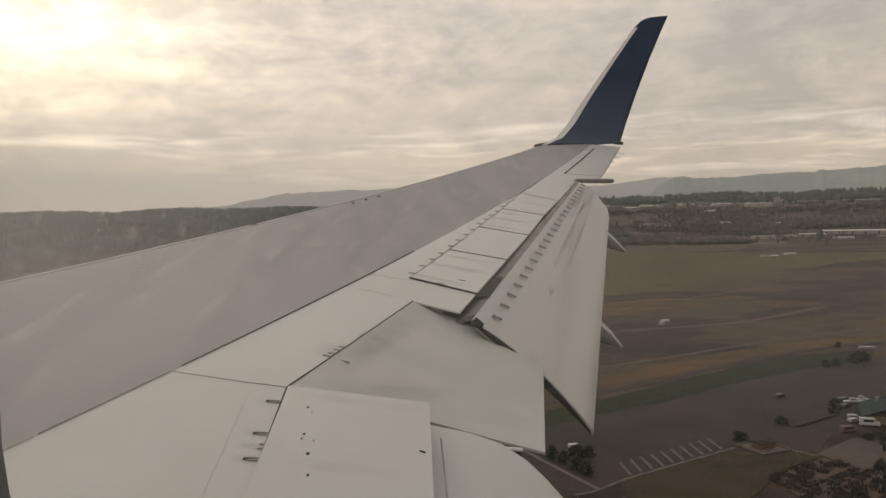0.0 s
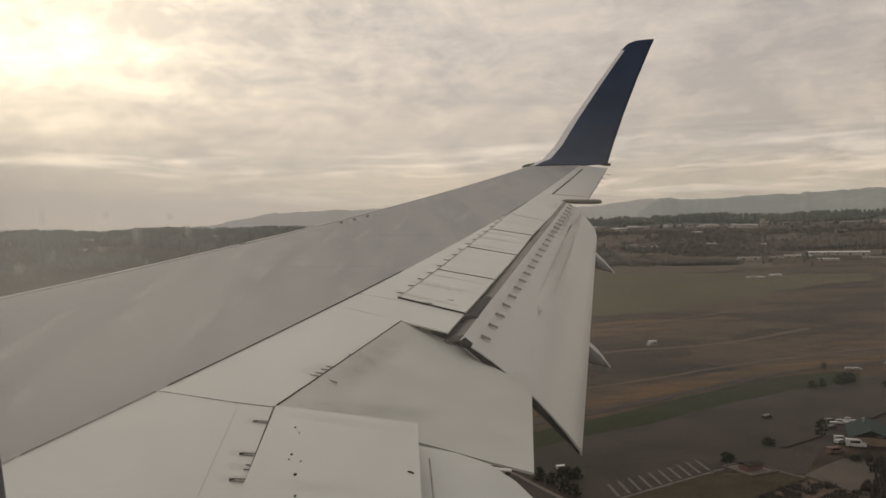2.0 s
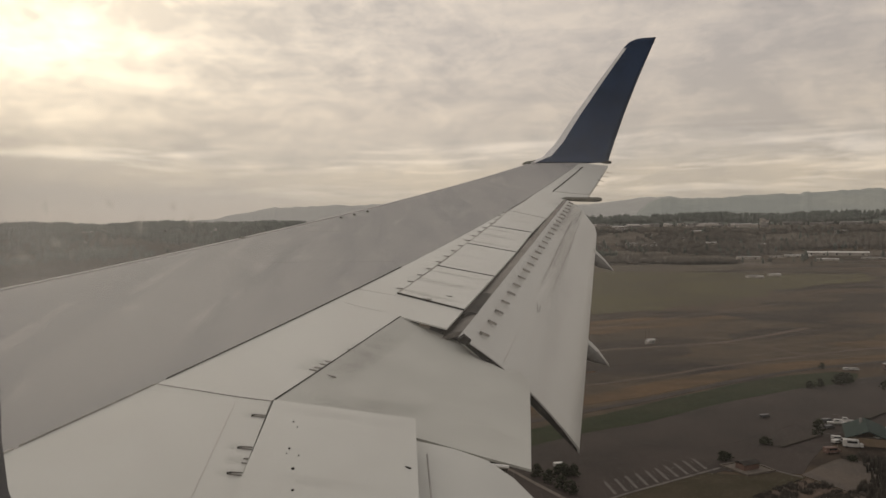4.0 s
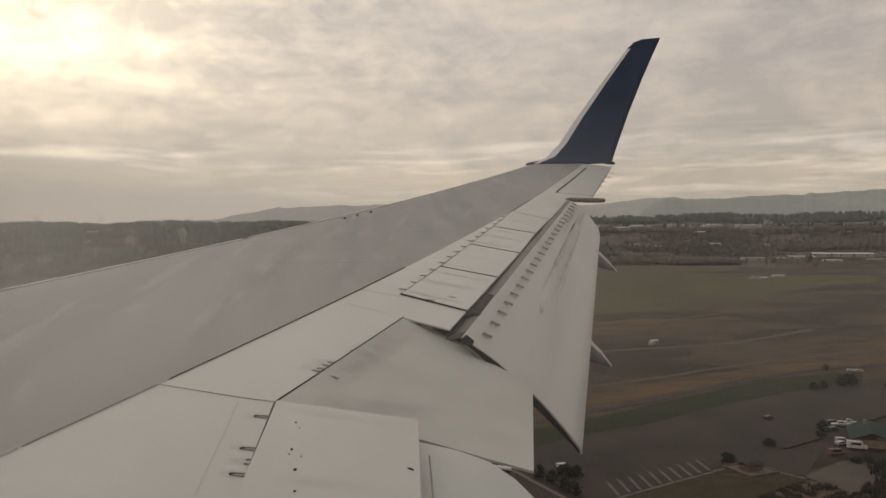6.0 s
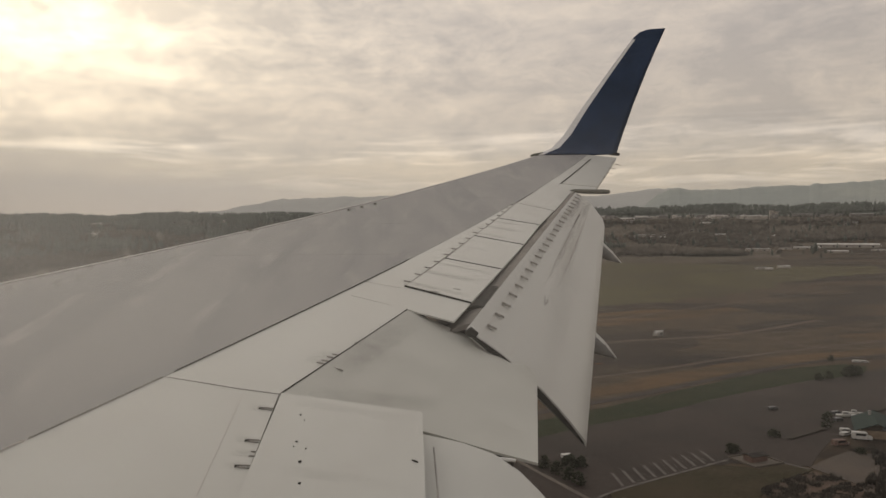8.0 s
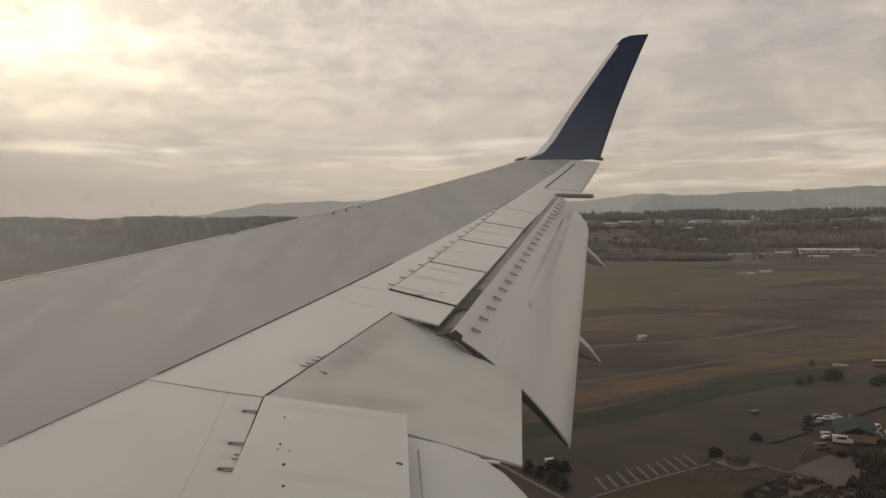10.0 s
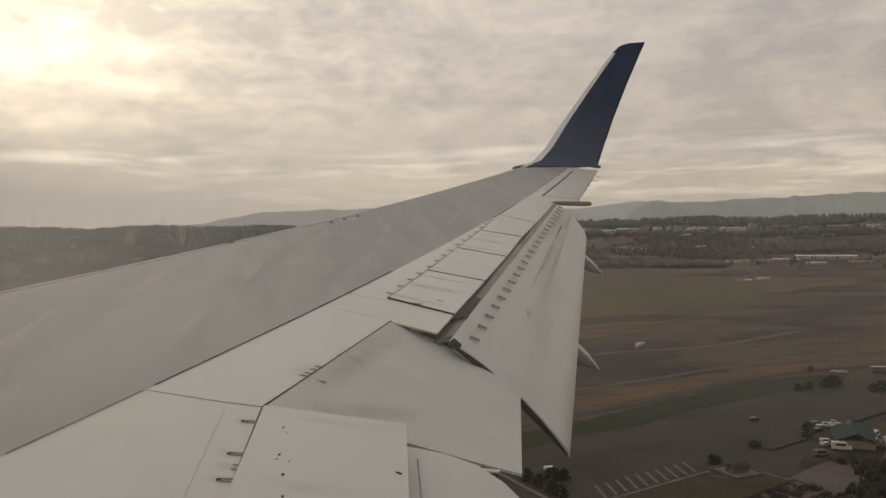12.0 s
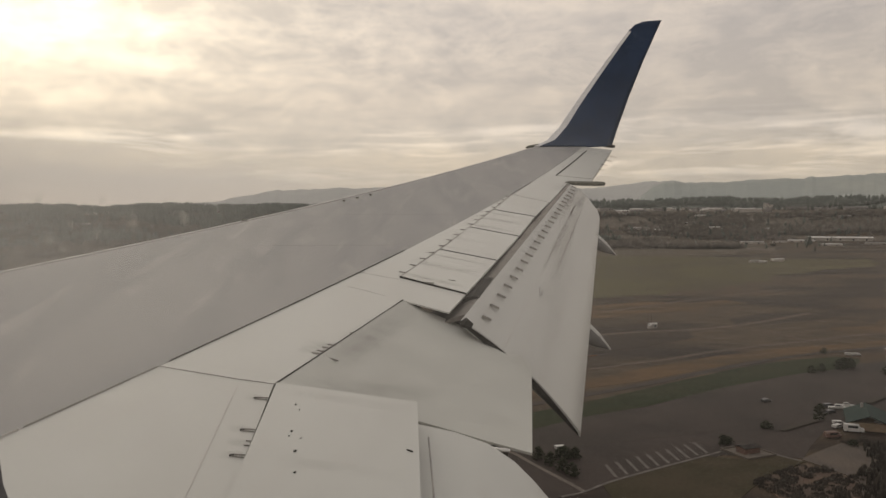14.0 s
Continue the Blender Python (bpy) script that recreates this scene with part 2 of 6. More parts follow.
LINE = material("faded_white_marking", (0.115, 0.10, 0.088), (0.066, 0.056, 0.05), rough=0.85, scale=0.3, fine=3)
WOOD = material("weathered_dock_wood", (0.16, 0.135, 0.11), (0.11, 0.09, 0.075), rough=0.9, scale=0.4, fine=3)
SOIL = material("dark_bare_soil", (0.036, 0.027, 0.021), (0.048, 0.036, 0.027), rough=0.95, scale=0.03, fine=0.25, stretch=(0.4, 1.2, 1), spec=0.1, fine_amount=0.35)
DIRT = material("packed_brown_dirt", (0.082, 0.062, 0.047), (0.062, 0.048, 0.038), rough=0.95, scale=0.06, fine=0.9)
GRAVEL = material("pale_gravel_track", (0.13, 0.108, 0.088), (0.10, 0.083, 0.068), rough=0.95, scale=0.05, fine=0.9)


def water_material():
    m = material("grey_river_water", (0.035, 0.035, 0.032), (0.045, 0.043, 0.038), rough=0.12, scale=0.02, fine=0.35, spec=0.5)
    bsdf = m.node_tree.nodes["Principled BSDF"]
    m.node_tree.links.remove(bsdf.inputs["Roughness"].links[0])
    bsdf.inputs["Roughness"].default_value = 0.12
    return m


# far trees, paled so that their colours carry the haze
FAR_TREES = material("haze_tinted_mixed_trees", (0.114, 0.099, 0.083), (0.144, 0.124, 0.106), rough=0.95, scale=0.008, fine=0.1, spec=0.0)
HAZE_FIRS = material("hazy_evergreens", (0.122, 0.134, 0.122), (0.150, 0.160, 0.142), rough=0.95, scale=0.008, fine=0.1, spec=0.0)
FAR_FIRS = material("haze_tinted_evergreens", (0.080, 0.090, 0.078), (0.108, 0.116, 0.100), rough=0.95, scale=0.008, fine=0.1, spec=0.0)
WATER = water_material()


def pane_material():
    """A scratched acrylic pane, clear but for a film of grime that catches the daylight and also stands in for haze,
    thicker at its forward edge.
    """
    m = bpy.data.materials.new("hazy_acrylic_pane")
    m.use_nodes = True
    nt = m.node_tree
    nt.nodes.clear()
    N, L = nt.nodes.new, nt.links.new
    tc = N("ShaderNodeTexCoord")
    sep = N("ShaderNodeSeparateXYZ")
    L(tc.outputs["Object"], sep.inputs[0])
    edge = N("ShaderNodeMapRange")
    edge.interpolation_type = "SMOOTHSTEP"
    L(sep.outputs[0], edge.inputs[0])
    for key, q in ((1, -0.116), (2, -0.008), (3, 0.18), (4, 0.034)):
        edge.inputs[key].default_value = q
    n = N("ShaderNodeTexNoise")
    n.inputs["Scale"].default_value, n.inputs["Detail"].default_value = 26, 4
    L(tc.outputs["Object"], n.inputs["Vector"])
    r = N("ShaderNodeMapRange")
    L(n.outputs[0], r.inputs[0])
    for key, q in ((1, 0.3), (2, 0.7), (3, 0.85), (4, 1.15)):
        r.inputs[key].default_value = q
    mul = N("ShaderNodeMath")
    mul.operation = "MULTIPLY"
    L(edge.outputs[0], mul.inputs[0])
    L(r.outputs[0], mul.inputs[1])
    # haze veil put into the film, densest at horizon height
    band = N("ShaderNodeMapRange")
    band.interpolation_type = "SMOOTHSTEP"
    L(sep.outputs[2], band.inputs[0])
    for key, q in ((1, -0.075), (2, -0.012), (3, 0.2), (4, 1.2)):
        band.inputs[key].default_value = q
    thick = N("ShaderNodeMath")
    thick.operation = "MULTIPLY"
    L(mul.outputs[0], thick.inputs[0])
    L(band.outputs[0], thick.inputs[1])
    # the smear and its haze veil thin out towards the top of the pane
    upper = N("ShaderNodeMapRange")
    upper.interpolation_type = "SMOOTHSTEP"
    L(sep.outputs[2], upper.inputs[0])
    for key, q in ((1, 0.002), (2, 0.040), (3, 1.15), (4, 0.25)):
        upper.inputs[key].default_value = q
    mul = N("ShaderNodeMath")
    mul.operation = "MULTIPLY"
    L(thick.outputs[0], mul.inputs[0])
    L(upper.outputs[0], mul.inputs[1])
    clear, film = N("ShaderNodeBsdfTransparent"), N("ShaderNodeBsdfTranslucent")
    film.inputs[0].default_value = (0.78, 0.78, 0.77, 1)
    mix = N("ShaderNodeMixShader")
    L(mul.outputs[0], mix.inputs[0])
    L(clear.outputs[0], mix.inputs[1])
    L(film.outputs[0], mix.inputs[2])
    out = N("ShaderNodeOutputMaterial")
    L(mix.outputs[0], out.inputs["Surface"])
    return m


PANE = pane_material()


def spot_material():
    """A dried water spot: a pale film, thickest in its middle."""
    m = bpy.data.materials.new("dried_water_spot")
    m.use_nodes = True
    nt = m.node_tree
    nt.nodes.clear()
    N, L = nt.nodes.new, nt.links.new
    tc, dist, fall = N("ShaderNodeTexCoord"), N("ShaderNodeVectorMath"), N("ShaderNodeMapRange")
    dist.operation = "LENGTH"
    L(tc.outputs["Object"], dist.inputs[0])
    L(dist.outputs["Value"], fall.inputs[0])
    fall.interpolation_type = "SMOOTHSTEP"
    for key, q in ((1, 0.0), (2, 1.0), (3, 0.17), (4, 0.0)):
        fall.inputs[key].default_value = q
    clear, film, mix, out = N("ShaderNodeBsdfTransparent"), N("ShaderNodeBsdfTranslucent"), N("ShaderNodeMixShader"), N("ShaderNodeOutputMaterial")
    film.inputs[0].default_value = (0.85, 0.82, 0.76, 1)
    L(fall.outputs[0], mix.inputs[0])
    L(clear.outputs[0], mix.inputs[1])
    L(film.outputs[0], mix.inputs[2])
    L(mix.outputs[0], out.inputs["Surface"])
    return m


SPOT = spot_material()


def soften(m, amount):
    """Crowns of many thin twigs shade softly, as if facing mostly up."""
    nt = m.node_tree
    geo, mix = nt.nodes.new("ShaderNodeNewGeometry"), nt.nodes.new("ShaderNodeMix")
    mix.data_type = "VECTOR"
    mix.inputs[0].default_value = amount
    nt.links.new(geo.outputs["Normal"], mix.inputs[4])
    mix.inputs[5].default_value = (0, 0, 1)
    nt.links.new(mix.outputs[1], nt.nodes["Principled BSDF"].inputs["Normal"])
    tone, ran = nt.nodes.new("ShaderNodeMix"), nt.nodes.new("ShaderNodeMapRange")
    tone.data_type, tone.blend_type = "RGBA", "MULTIPLY"
    tone.inputs[0].default_value = 1.0
    nt.links.new(geo.outputs["Random Per Island"], ran.inputs[0])
    ran.inputs[3].default_value, ran.inputs[4].default_value = 0.78, 1.22
    base = nt.nodes["Principled BSDF"].inputs["Base Color"]
    nt.links.new(base.links[0].from_socket, tone.inputs[6])
    nt.links.new(ran.outputs[0], tone.inputs[7])
    nt.links.new(tone.outputs[2], base)


soften(FAR_TREES, 0.93)
soften(FAR_FIRS, 0.75)
soften(HAZE_FIRS, 0.72)
soften(TREES, 0.8)
soften(HAZE_WOOD, 0.6)


def grime_shade_film(name, colour, strength, scale):
    """Dirt and painted edge shade laid thin over paint, fading out towards the edges of its patch."""
    m = bpy.data.materials.new(name)
    m.use_nodes = True
    nt = m.node_tree
    N, L = nt.nodes.new, nt.links.new
    bsdf = nt.nodes["Principled BSDF"]
    bsdf.inputs["Base Color"].default_value = (*colour, 1)
    bsdf.inputs["Roughness"].default_value = 0.7
    tc, sep = N("ShaderNodeTexCoord"), N("ShaderNodeSeparateXYZ")
    L(tc.outputs["UV"], sep.inputs[0])

    def calc(kind, a, b):
        n = N("ShaderNodeMath")
        n.operation = kind
        for key, v in ((0, a), (1, b)):
            if isinstance(v, (int, float)):
                n.inputs[key].default_value = v
            else:
                L(v, n.inputs[key])
        return n.outputs[0]

    fade = 1.0
    for axis in (0, 1):
        t = sep.outputs[axis]
        hump = calc("MULTIPLY", calc("MULTIPLY", t, calc("SUBTRACT", 1.0, t)), 4.0)
        fade = calc("MULTIPLY", hump, fade)
    n = N("ShaderNodeTexNoise")
    n.inputs["Scale"].default_value, n.inputs["Detail"].default_value = scale, 5
    L(tc.outputs["Object"], n.inputs["Vector"])
    r = N("ShaderNodeMapRange")
    L(n.outputs[0], r.inputs[0])
    for key, q in ((1, 0.3), (2, 0.7), (3, 0.25), (4, 1.0)):
        r.inputs[key].default_value = q
    fac = calc("MULTIPLY", calc("MULTIPLY", fade, r.outputs[0]), strength)
    clear, mix = N("ShaderNodeBsdfTransparent"), N("ShaderNodeMixShader")
    L(fac, mix.inputs[0])
    L(clear.outputs[0], mix.inputs[1])
    L(bsdf.outputs[0], mix.inputs[2])
    L(mix.outputs[0], nt.nodes["Material Output"].inputs["Surface"])
    return m


BROWN_FILM = grime_shade_film("brown_fluid_film", (0.24, 0.185, 0.145), 0.22, 14.0)
# black hinge grime, also the shade painted beside the ground spoiler
HINGE_FILM = grime_shade_film("hinge_grime_edge_shade", (0.12, 0.098, 0.082), 0.17, 9.0)
EDGE_FILM = grime_shade_film("dark_edge_grime", (0.19, 0.165, 0.145), 0.30, 9.0)
GREY_FILM = grime_shade_film("grey_grime_film", (0.19, 0.165, 0.145), 0.08, 9.0)


# ---- mesh helpers ----
def mesh_object(name, verts, faces, mat, parent=None, label="", smooth=False, at=None):
    me = bpy.data.meshes.new(name)
    me.from_pydata([tuple(v) for v in verts], [], [tuple(f) for f in faces])
    bm = bmesh.new()
    bm.from_mesh(me)
    bmesh.ops.recalc_face_normals(bm, faces=bm.faces)
    bm.to_mesh(me)
    bm.free()
    me.materials.append(mat)
    if smooth:
        for p in me.polygons:
            p.use_smooth = True
        me.set_sharp_from_angle(angle=radians(40))
    ob = new(name, me)
    if at is not None:
        ob.matrix_basis = at
    if parent:
        ob.parent = parent
    if label:
        ob["label"] = label
    return ob


def grid_shell(rows, thick):
    """A closed plate: rows of points on its upper side, and its underside thick metres below."""
    nu, nv = len(rows), len(rows[0])
    top = [Vector(p) for r in rows for p in r]
    down = thick if callable(thick) else (lambda i, j: thick)
    verts = top + [p - Vector((0, 0, down(k // nv, k % nv))) for k, p in enumerate(top)]
    n = nu * nv
    faces = []
    for i in range(nu - 1):
        for j in range(nv - 1):
            a, b, c, d = i * nv + j, i * nv + j + 1, (i + 1) * nv + j + 1, (i + 1) * nv + j
            faces += [(a, b, c, d), (n + d, n + c, n + b, n + a)]
    ring = [j for j in range(nv)] + [i * nv + nv - 1 for i in range(1, nu)]
    ring += [(nu - 1) * nv + j for j in range(nv - 2, -1, -1)] + [i * nv for i in range(nu - 2, 0, -1)]
    for k, a in enumerate(ring):
        b = ring[(k + 1) % len(ring)]
        faces.append((a, b, n + b, n + a))
    return verts, faces


def lerp(a, b, t):
    return tuple(p + (q - p) * t for p, q in zip(a, b))


def box_mesh(x0, x1, y0, y1, z0, z1):
    v = [(x, y, z) for z in (z0, z1) for x, y in ((x0, y0), (x1, y0), (x1, y1), (x0, y1))]
    f = [(0, 3, 2, 1), (4, 5, 6, 7), (0, 1, 5, 4), (1, 2, 6, 5), (2, 3, 7, 6), (3, 0, 4, 7)]
    return v, f


def merge(*pieces):
    verts, faces = [], []
    for v, f in pieces:
        k = len(verts)
        verts += list(v)
        faces += [tuple(i + k for i in q) for q in f]
    return verts, faces


def tube(points, radii, sides=8):
    """A closed tube along points."""
    verts, faces = [], []
    for i, (p, r) in enumerate(zip(points, radii)):
        p = Vector(p)
        ahead = (Vector(points[min(i + 1, len(points) - 1)]) - Vector(points[max(i - 1, 0)])).normalized()
        side = ahead.cross(Vector((0, 0, 1)) if abs(ahead.z) < 0.9 else Vector((1, 0, 0))).normalized()
        up = side.cross(ahead)
        verts += [p + (side * math.cos(a) + up * math.sin(a)) * r for a in (2 * math.pi * k / sides for k in range(sides))]
    for i in range(len(points) - 1):
        for k in range(sides):
            a, b = i * sides + k, i * sides + (k + 1) % sides
            faces.append((a, b, b + sides, a + sides))
    faces += [tuple(range(sides))[::-1], tuple(range((len(points) - 1) * sides, len(points) * sides))]
    return verts, faces


# ---- the airliner: wing, flaps, winglet, and the cabin side with its window ----
airliner = new("airliner")
airliner.matrix_basis = AIR
tagged(airliner, "white and grey airliner with flaps lowered and a navy winglet", "airplane")


def spar_x(y):
    return -1.38 + (y - 3.09) * 0.382


def lead_x(y):
    return 2.44 - 0.553 * (15.7 - y)


def wing_z(x, y):
    """The wing's upper side: dihedral and bend along the span, falling away behind the rear spar."""
    return -1.1 + 0.09 * y + 0.0035 * y * y - 0.11 * max(0.0, x - spar_x(y))


def hinge_x(y):
    """Rear edge of the fixed white skin."""
    if y < 3.613:
        return -0.607 + (3.613 - y) * 0.016
    if y < 5.171:
        return -0.607 + (y - 3.613) / 1.558 * 0.564
    if y < 5.747:
        return -0.043 - (y - 5.171) / 0.576 * 0.023
    return -0.066 + (y - 5.747) / 4.353 * 1.38


def stations(a, b, n):
    return [a + (b - a) * i / n for i in range(n + 1)]


def wing_part(name, c00, c10, c11, c01, mat, lift=0.0, thick=0.025, nu=8, nv=4, label="", parent=None, gap=0.0):
    """A plate on the wing's upper side over a plan quad, c00-c10 being its front edge along the span."""
    rows = []
    for i in range(nu + 1):
        row = []
        for j in range(nv + 1):
            u = gap + (1 - 2 * gap) * i / nu
            x, y = lerp(lerp(c00, c10, u), lerp(c01, c11, u), j / nv)
            row.append((x, y, wing_z(x, y) + lift))
        rows.append(row)
    return mesh_object(name, *grid_shell(rows, thick), mat, parent or airliner, label, smooth=True)


def strip_part(name, fa, fb, ys, mat, lift=0.0, thick=0.03, nv=3, label=""):
    rows = [[(lambda x: (x, y, wing_z(x, y) + lift))(fa(y) + (fb(y) - fa(y)) * j / nv) for j in range(nv + 1)] for y in ys]
    return mesh_object(name, *grid_shell(rows, thick), mat, airliner, label, smooth=True)


def build_wing_box():
    verts, faces = [], []
    ys = stations(0.2, 15.75, 40)
    shape = [(0, 0), (0.12, 0), (0.3, 0), (0.5, 0), (0.7, 0), (0.85, 0), (0.94, 0), (0.985, -0.003), (1.0, -0.016), (0.995, -0.035),
             (0.96, -0.065), (0.8, -0.11), (0.5, -0.145), (0.0, -0.14)]
    n = len(shape)
    for y in ys:
        xs, xl = spar_x(y), lead_x(y)
        c = xs - xl
        for f, d in shape:
            verts.append((xs - f * c, y, -1.1 + 0.09 * y + 0.0035 * y * y + d * c))
    for i in range(len(ys) - 1):
        for k in range(n):
            a, b = i * n + k, i * n + (k + 1) % n
            faces.append((a, b, b + n, a + n))
    faces += [tuple(range(n)), tuple(range((len(ys) - 1) * n, len(ys) * n))]
    return mesh_object("wing_box", verts, faces, GREY_PAINT, airliner, "grey painted upper wing skin with faint streaks", smooth=True)


build_wing_box()
G = 0.009
strip_part("aft_skin", lambda y: spar_x(y) + 0.002, lambda y: hinge_x(y) - G, stations(0.25, 3.611, 10), WHITE_PAINT, label="white painted inboard skin panel")
strip_part("aft_skin", lambda y: spar_x(y) + 0.002, lambda y: hinge_x(y) - G, stations(3.612, 5.171, 8) + stations(5.2, 5.74, 3) + stations(5.8, 10.05, 14), WHITE_PAINT, label="white painted skin ahead of the spoilers")
wing_part("fixed_panel", (-0.053, 5.178), (-0.074, 5.735), (0.385, 5.462), (0.249, 5.004), WHITE_PAINT, nu=5, thick=0.010)
# dark sheets added under the joints, the gaps' shade in their colour
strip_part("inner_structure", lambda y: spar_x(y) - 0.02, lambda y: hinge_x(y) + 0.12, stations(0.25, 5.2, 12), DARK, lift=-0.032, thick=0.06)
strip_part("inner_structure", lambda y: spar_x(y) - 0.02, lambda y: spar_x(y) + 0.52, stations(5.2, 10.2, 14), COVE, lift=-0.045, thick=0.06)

# outboard spoilers
SPOILER_FRONT = [(-0.066, 5.747), (0.265, 6.762), (0.599, 7.846), (0.949, 8.921), (1.305, 10.06)]
SPOILER_BACK = [(0.391, 5.479), (0.724, 6.572), (1.057, 7.648), (1.389, 8.763), (1.72, 9.76)]
for k in range(4):
    spoiler = wing_part("spoiler", SPOILER_FRONT[k], SPOILER_FRONT[k + 1], SPOILER_BACK[k + 1], SPOILER_BACK[k], WHITE_PAINT, lift=0.004, thick=0.014,
                        label="closed white spoiler panel", gap=0.009)
    for i in range(4):
        u = 0.14 + i * 0.24
        x, y = lerp(SPOILER_FRONT[k], SPOILER_FRONT[k + 1], u)
        v, f = box_mesh(-0.036, 0.02, -0.007, 0.007, -0.01, 0.005)
        mesh_object("hinge_bracket", v, f, GRIME, spoiler, at=pose(x - 0.02, y, wing_z(x, y) + 0.004, 0, 6, -18))

# outer wing behind the spar, and the aileron
wing_part("outer_skin", (1.312, 10.08), (1.72, 11.16), (2.27, 11.42), (1.735, 9.79), WHITE_PAINT, nu=6)
wing_part("outer_skin", (1.71, 11.17), (3.43, 15.75), (4.03, 15.75), (2.72, 11.86), WHITE_PAINT, nu=14, lift=-0.003)
wing_part("outer_skin", (1.70, 11.13), (1.74, 11.2), (2.72, 11.86), (2.265, 11.425), WHITE_PAINT, nu=4, lift=-0.001)
aileron = wing_part("aileron", (2.245, 12.06), (3.40, 15.17), (3.86, 15.30), (2.80, 12.10), WHITE_PAINT, lift=0.006, thick=0.02, nu=10, label="white aileron")
v, f = tube([(2.24, 12.054, 0.478), (2.8, 13.57, 0.752), (3.39, 15.166, 1.058)], [0.011] * 3, 6)
mesh_object("hinge_seal", v, f, DARK, aileron)

# rod-shaped fairing end between flap and aileron
v, f = tube([(2.26, 11.5, 0.345), (2.32, 11.5, 0.345), (2.5, 11.5, 0.335), (2.75, 11.5, 0.33), (2.83, 11.5, 0.33), (2.85, 11.5, 0.33)], [0.012, 0.03, 0.034, 0.036, 0.03, 0.012], 10)
mesh_object("fairing_rod", v, f, OLIVE, airliner, "weathered olive fairing end", smooth=True)


def build_flap(name, front_in, front_out, back_in, back_out, bulge, mat, thick, n_span=20, n_chord=8, label="", corner=0.0):
    rows = []
    for i in range(n_span + 1):
        u = i / n_span
        a, b = Vector(lerp(front_in, front_out, u)), Vector(lerp(back_in, back_out, u))
        if corner and u > 1 - corner:
            w = (u - 1 + corner) / corner
            b = b.lerp(a, 0.42 * w)
        chord = (b - a).length
        rows.append([a.lerp(b, j / n_chord) + Vector((0.3, 0, 1)).normalized() * bulge * chord * 4 * (j / n_chord) * (1 - j / n_chord) for j in range(n_chord + 1)])
    taper = lambda i, j: thick * (0.25 + 1.5 * (j / n_chord) * (1 - j / n_chord)) * (1 - 0.4 * i / n_span)
    return mesh_object(name, *grid_shell(rows, taper), mat, airliner, label, smooth=True), rows


outer_flap, FLAP_ROWS = build_flap("outboard_flap", (0.318, 4.92, -0.70), (2.303, 11.3, 0.321), (1.045, 4.82, -1.387), (2.73, 11.28, -0.02), 0.055,
                                   FLAP_PAINT, 0.13, label="lowered white flap with brown stains", corner=0.06)
# dark end plate and the cove ahead of the flap
rows = [[Vector(lerp((0.34, 4.905, -0.72), (1.03, 4.805, -1.39), j / 8)) + Vector((0.016, 0, 0.052)) * 4 * (j / 8) * (1 - j / 8) for j in range(9)],
        [Vector(lerp((0.34, 4.915, -0.72), (1.03, 4.815, -1.39), j / 8)) + Vector((0.016, 0, 0.052)) * 4 * (j / 8) * (1 - j / 8) for j in range(9)]]
mesh_object("end_plate", *grid_shell(rows, lambda i, j: 0.02 + 0.045 * (j / 8) * (1 - j / 8) * 4), DARK, outer_flap, "dark inboard end of the flap")
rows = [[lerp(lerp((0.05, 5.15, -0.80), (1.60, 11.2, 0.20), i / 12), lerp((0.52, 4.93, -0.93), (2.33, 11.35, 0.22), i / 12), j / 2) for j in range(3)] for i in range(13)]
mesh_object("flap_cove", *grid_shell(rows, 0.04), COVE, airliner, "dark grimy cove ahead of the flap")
# small brackets along the flap's front
for i in range(24):
    u = 0.035 + 0.925 * i / 23
    a, b = Vector(lerp((0.318, 4.92, -0.70), (2.303, 11.3, 0.321), u)), Vector(lerp((1.045, 4.82, -1.387), (2.73, 11.28, -0.02), u))
    p = a.lerp(b, 0.13) + Vector((0.02, 0, 0.03))
    v, f = box_mesh(-0.034, 0.034, -0.008, 0.008, -0.012, 0.005)
    mesh_object("bracket", v, f, GRIME, outer_flap, at=pose(p.x, p.y, p.z + 0.008, 0, 24, -8))

# flap track fairings, pointed tails below the flap's rear edge
for y, root, tip in ((9.66, (2.293, -0.348), (2.529, -0.593)), (6.69, (1.50, -0.983), (1.71, -1.218))):
    (rx, rz), (tx, tz) = root, tip
    pts = [(rx - 0.55, y, rz - 0.02), (rx - 0.3, y, rz - 0.06), (rx - 0.02, y, rz - 0.075), (rx + (tx - rx) * 0.4, y, rz - 0.06 + (tz - rz) * 0.4), (rx + (tx - rx) * 0.75, y, rz - 0.025 + (tz - rz) * 0.75), (tx, y, tz)]
    v, f = tube(pts, [0.09, 0.10, 0.085, 0.058, 0.026, 0.003], 12)
    v = [Vector((q.x, y + (q.y - y) * 0.6, q.z)) for q in map(Vector, v)]
    # body darker than its cap: underside shade painted into the colour
    fairing = mesh_object("flap_track_fairing", v, f, FAIRING_SHADE, airliner, "pointed flap track fairing, underside shade in its grey colour", smooth=True)
    cap = [(x, q, z + 0.055 * (1 - k / 5)) for k, (x, q, z) in enumerate(pts)]
    v, f = tube(cap[1:], [0.075, 0.07, 0.05, 0.024, 0.006], 12)
    v = [Vector((q.x, y + (q.y - y) * 0.55, q.z)) for q in map(Vector, v)]
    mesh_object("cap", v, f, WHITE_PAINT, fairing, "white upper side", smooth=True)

# inboard flight spoiler, drooped over the flap
OUT = [(-0.043, 5.16, -0.600), (0.276, 5.12, -0.738), (0.578, 5.05, -0.860), (0.70, 5.01, -0.935), (0.769, 4.98, -1.005)]
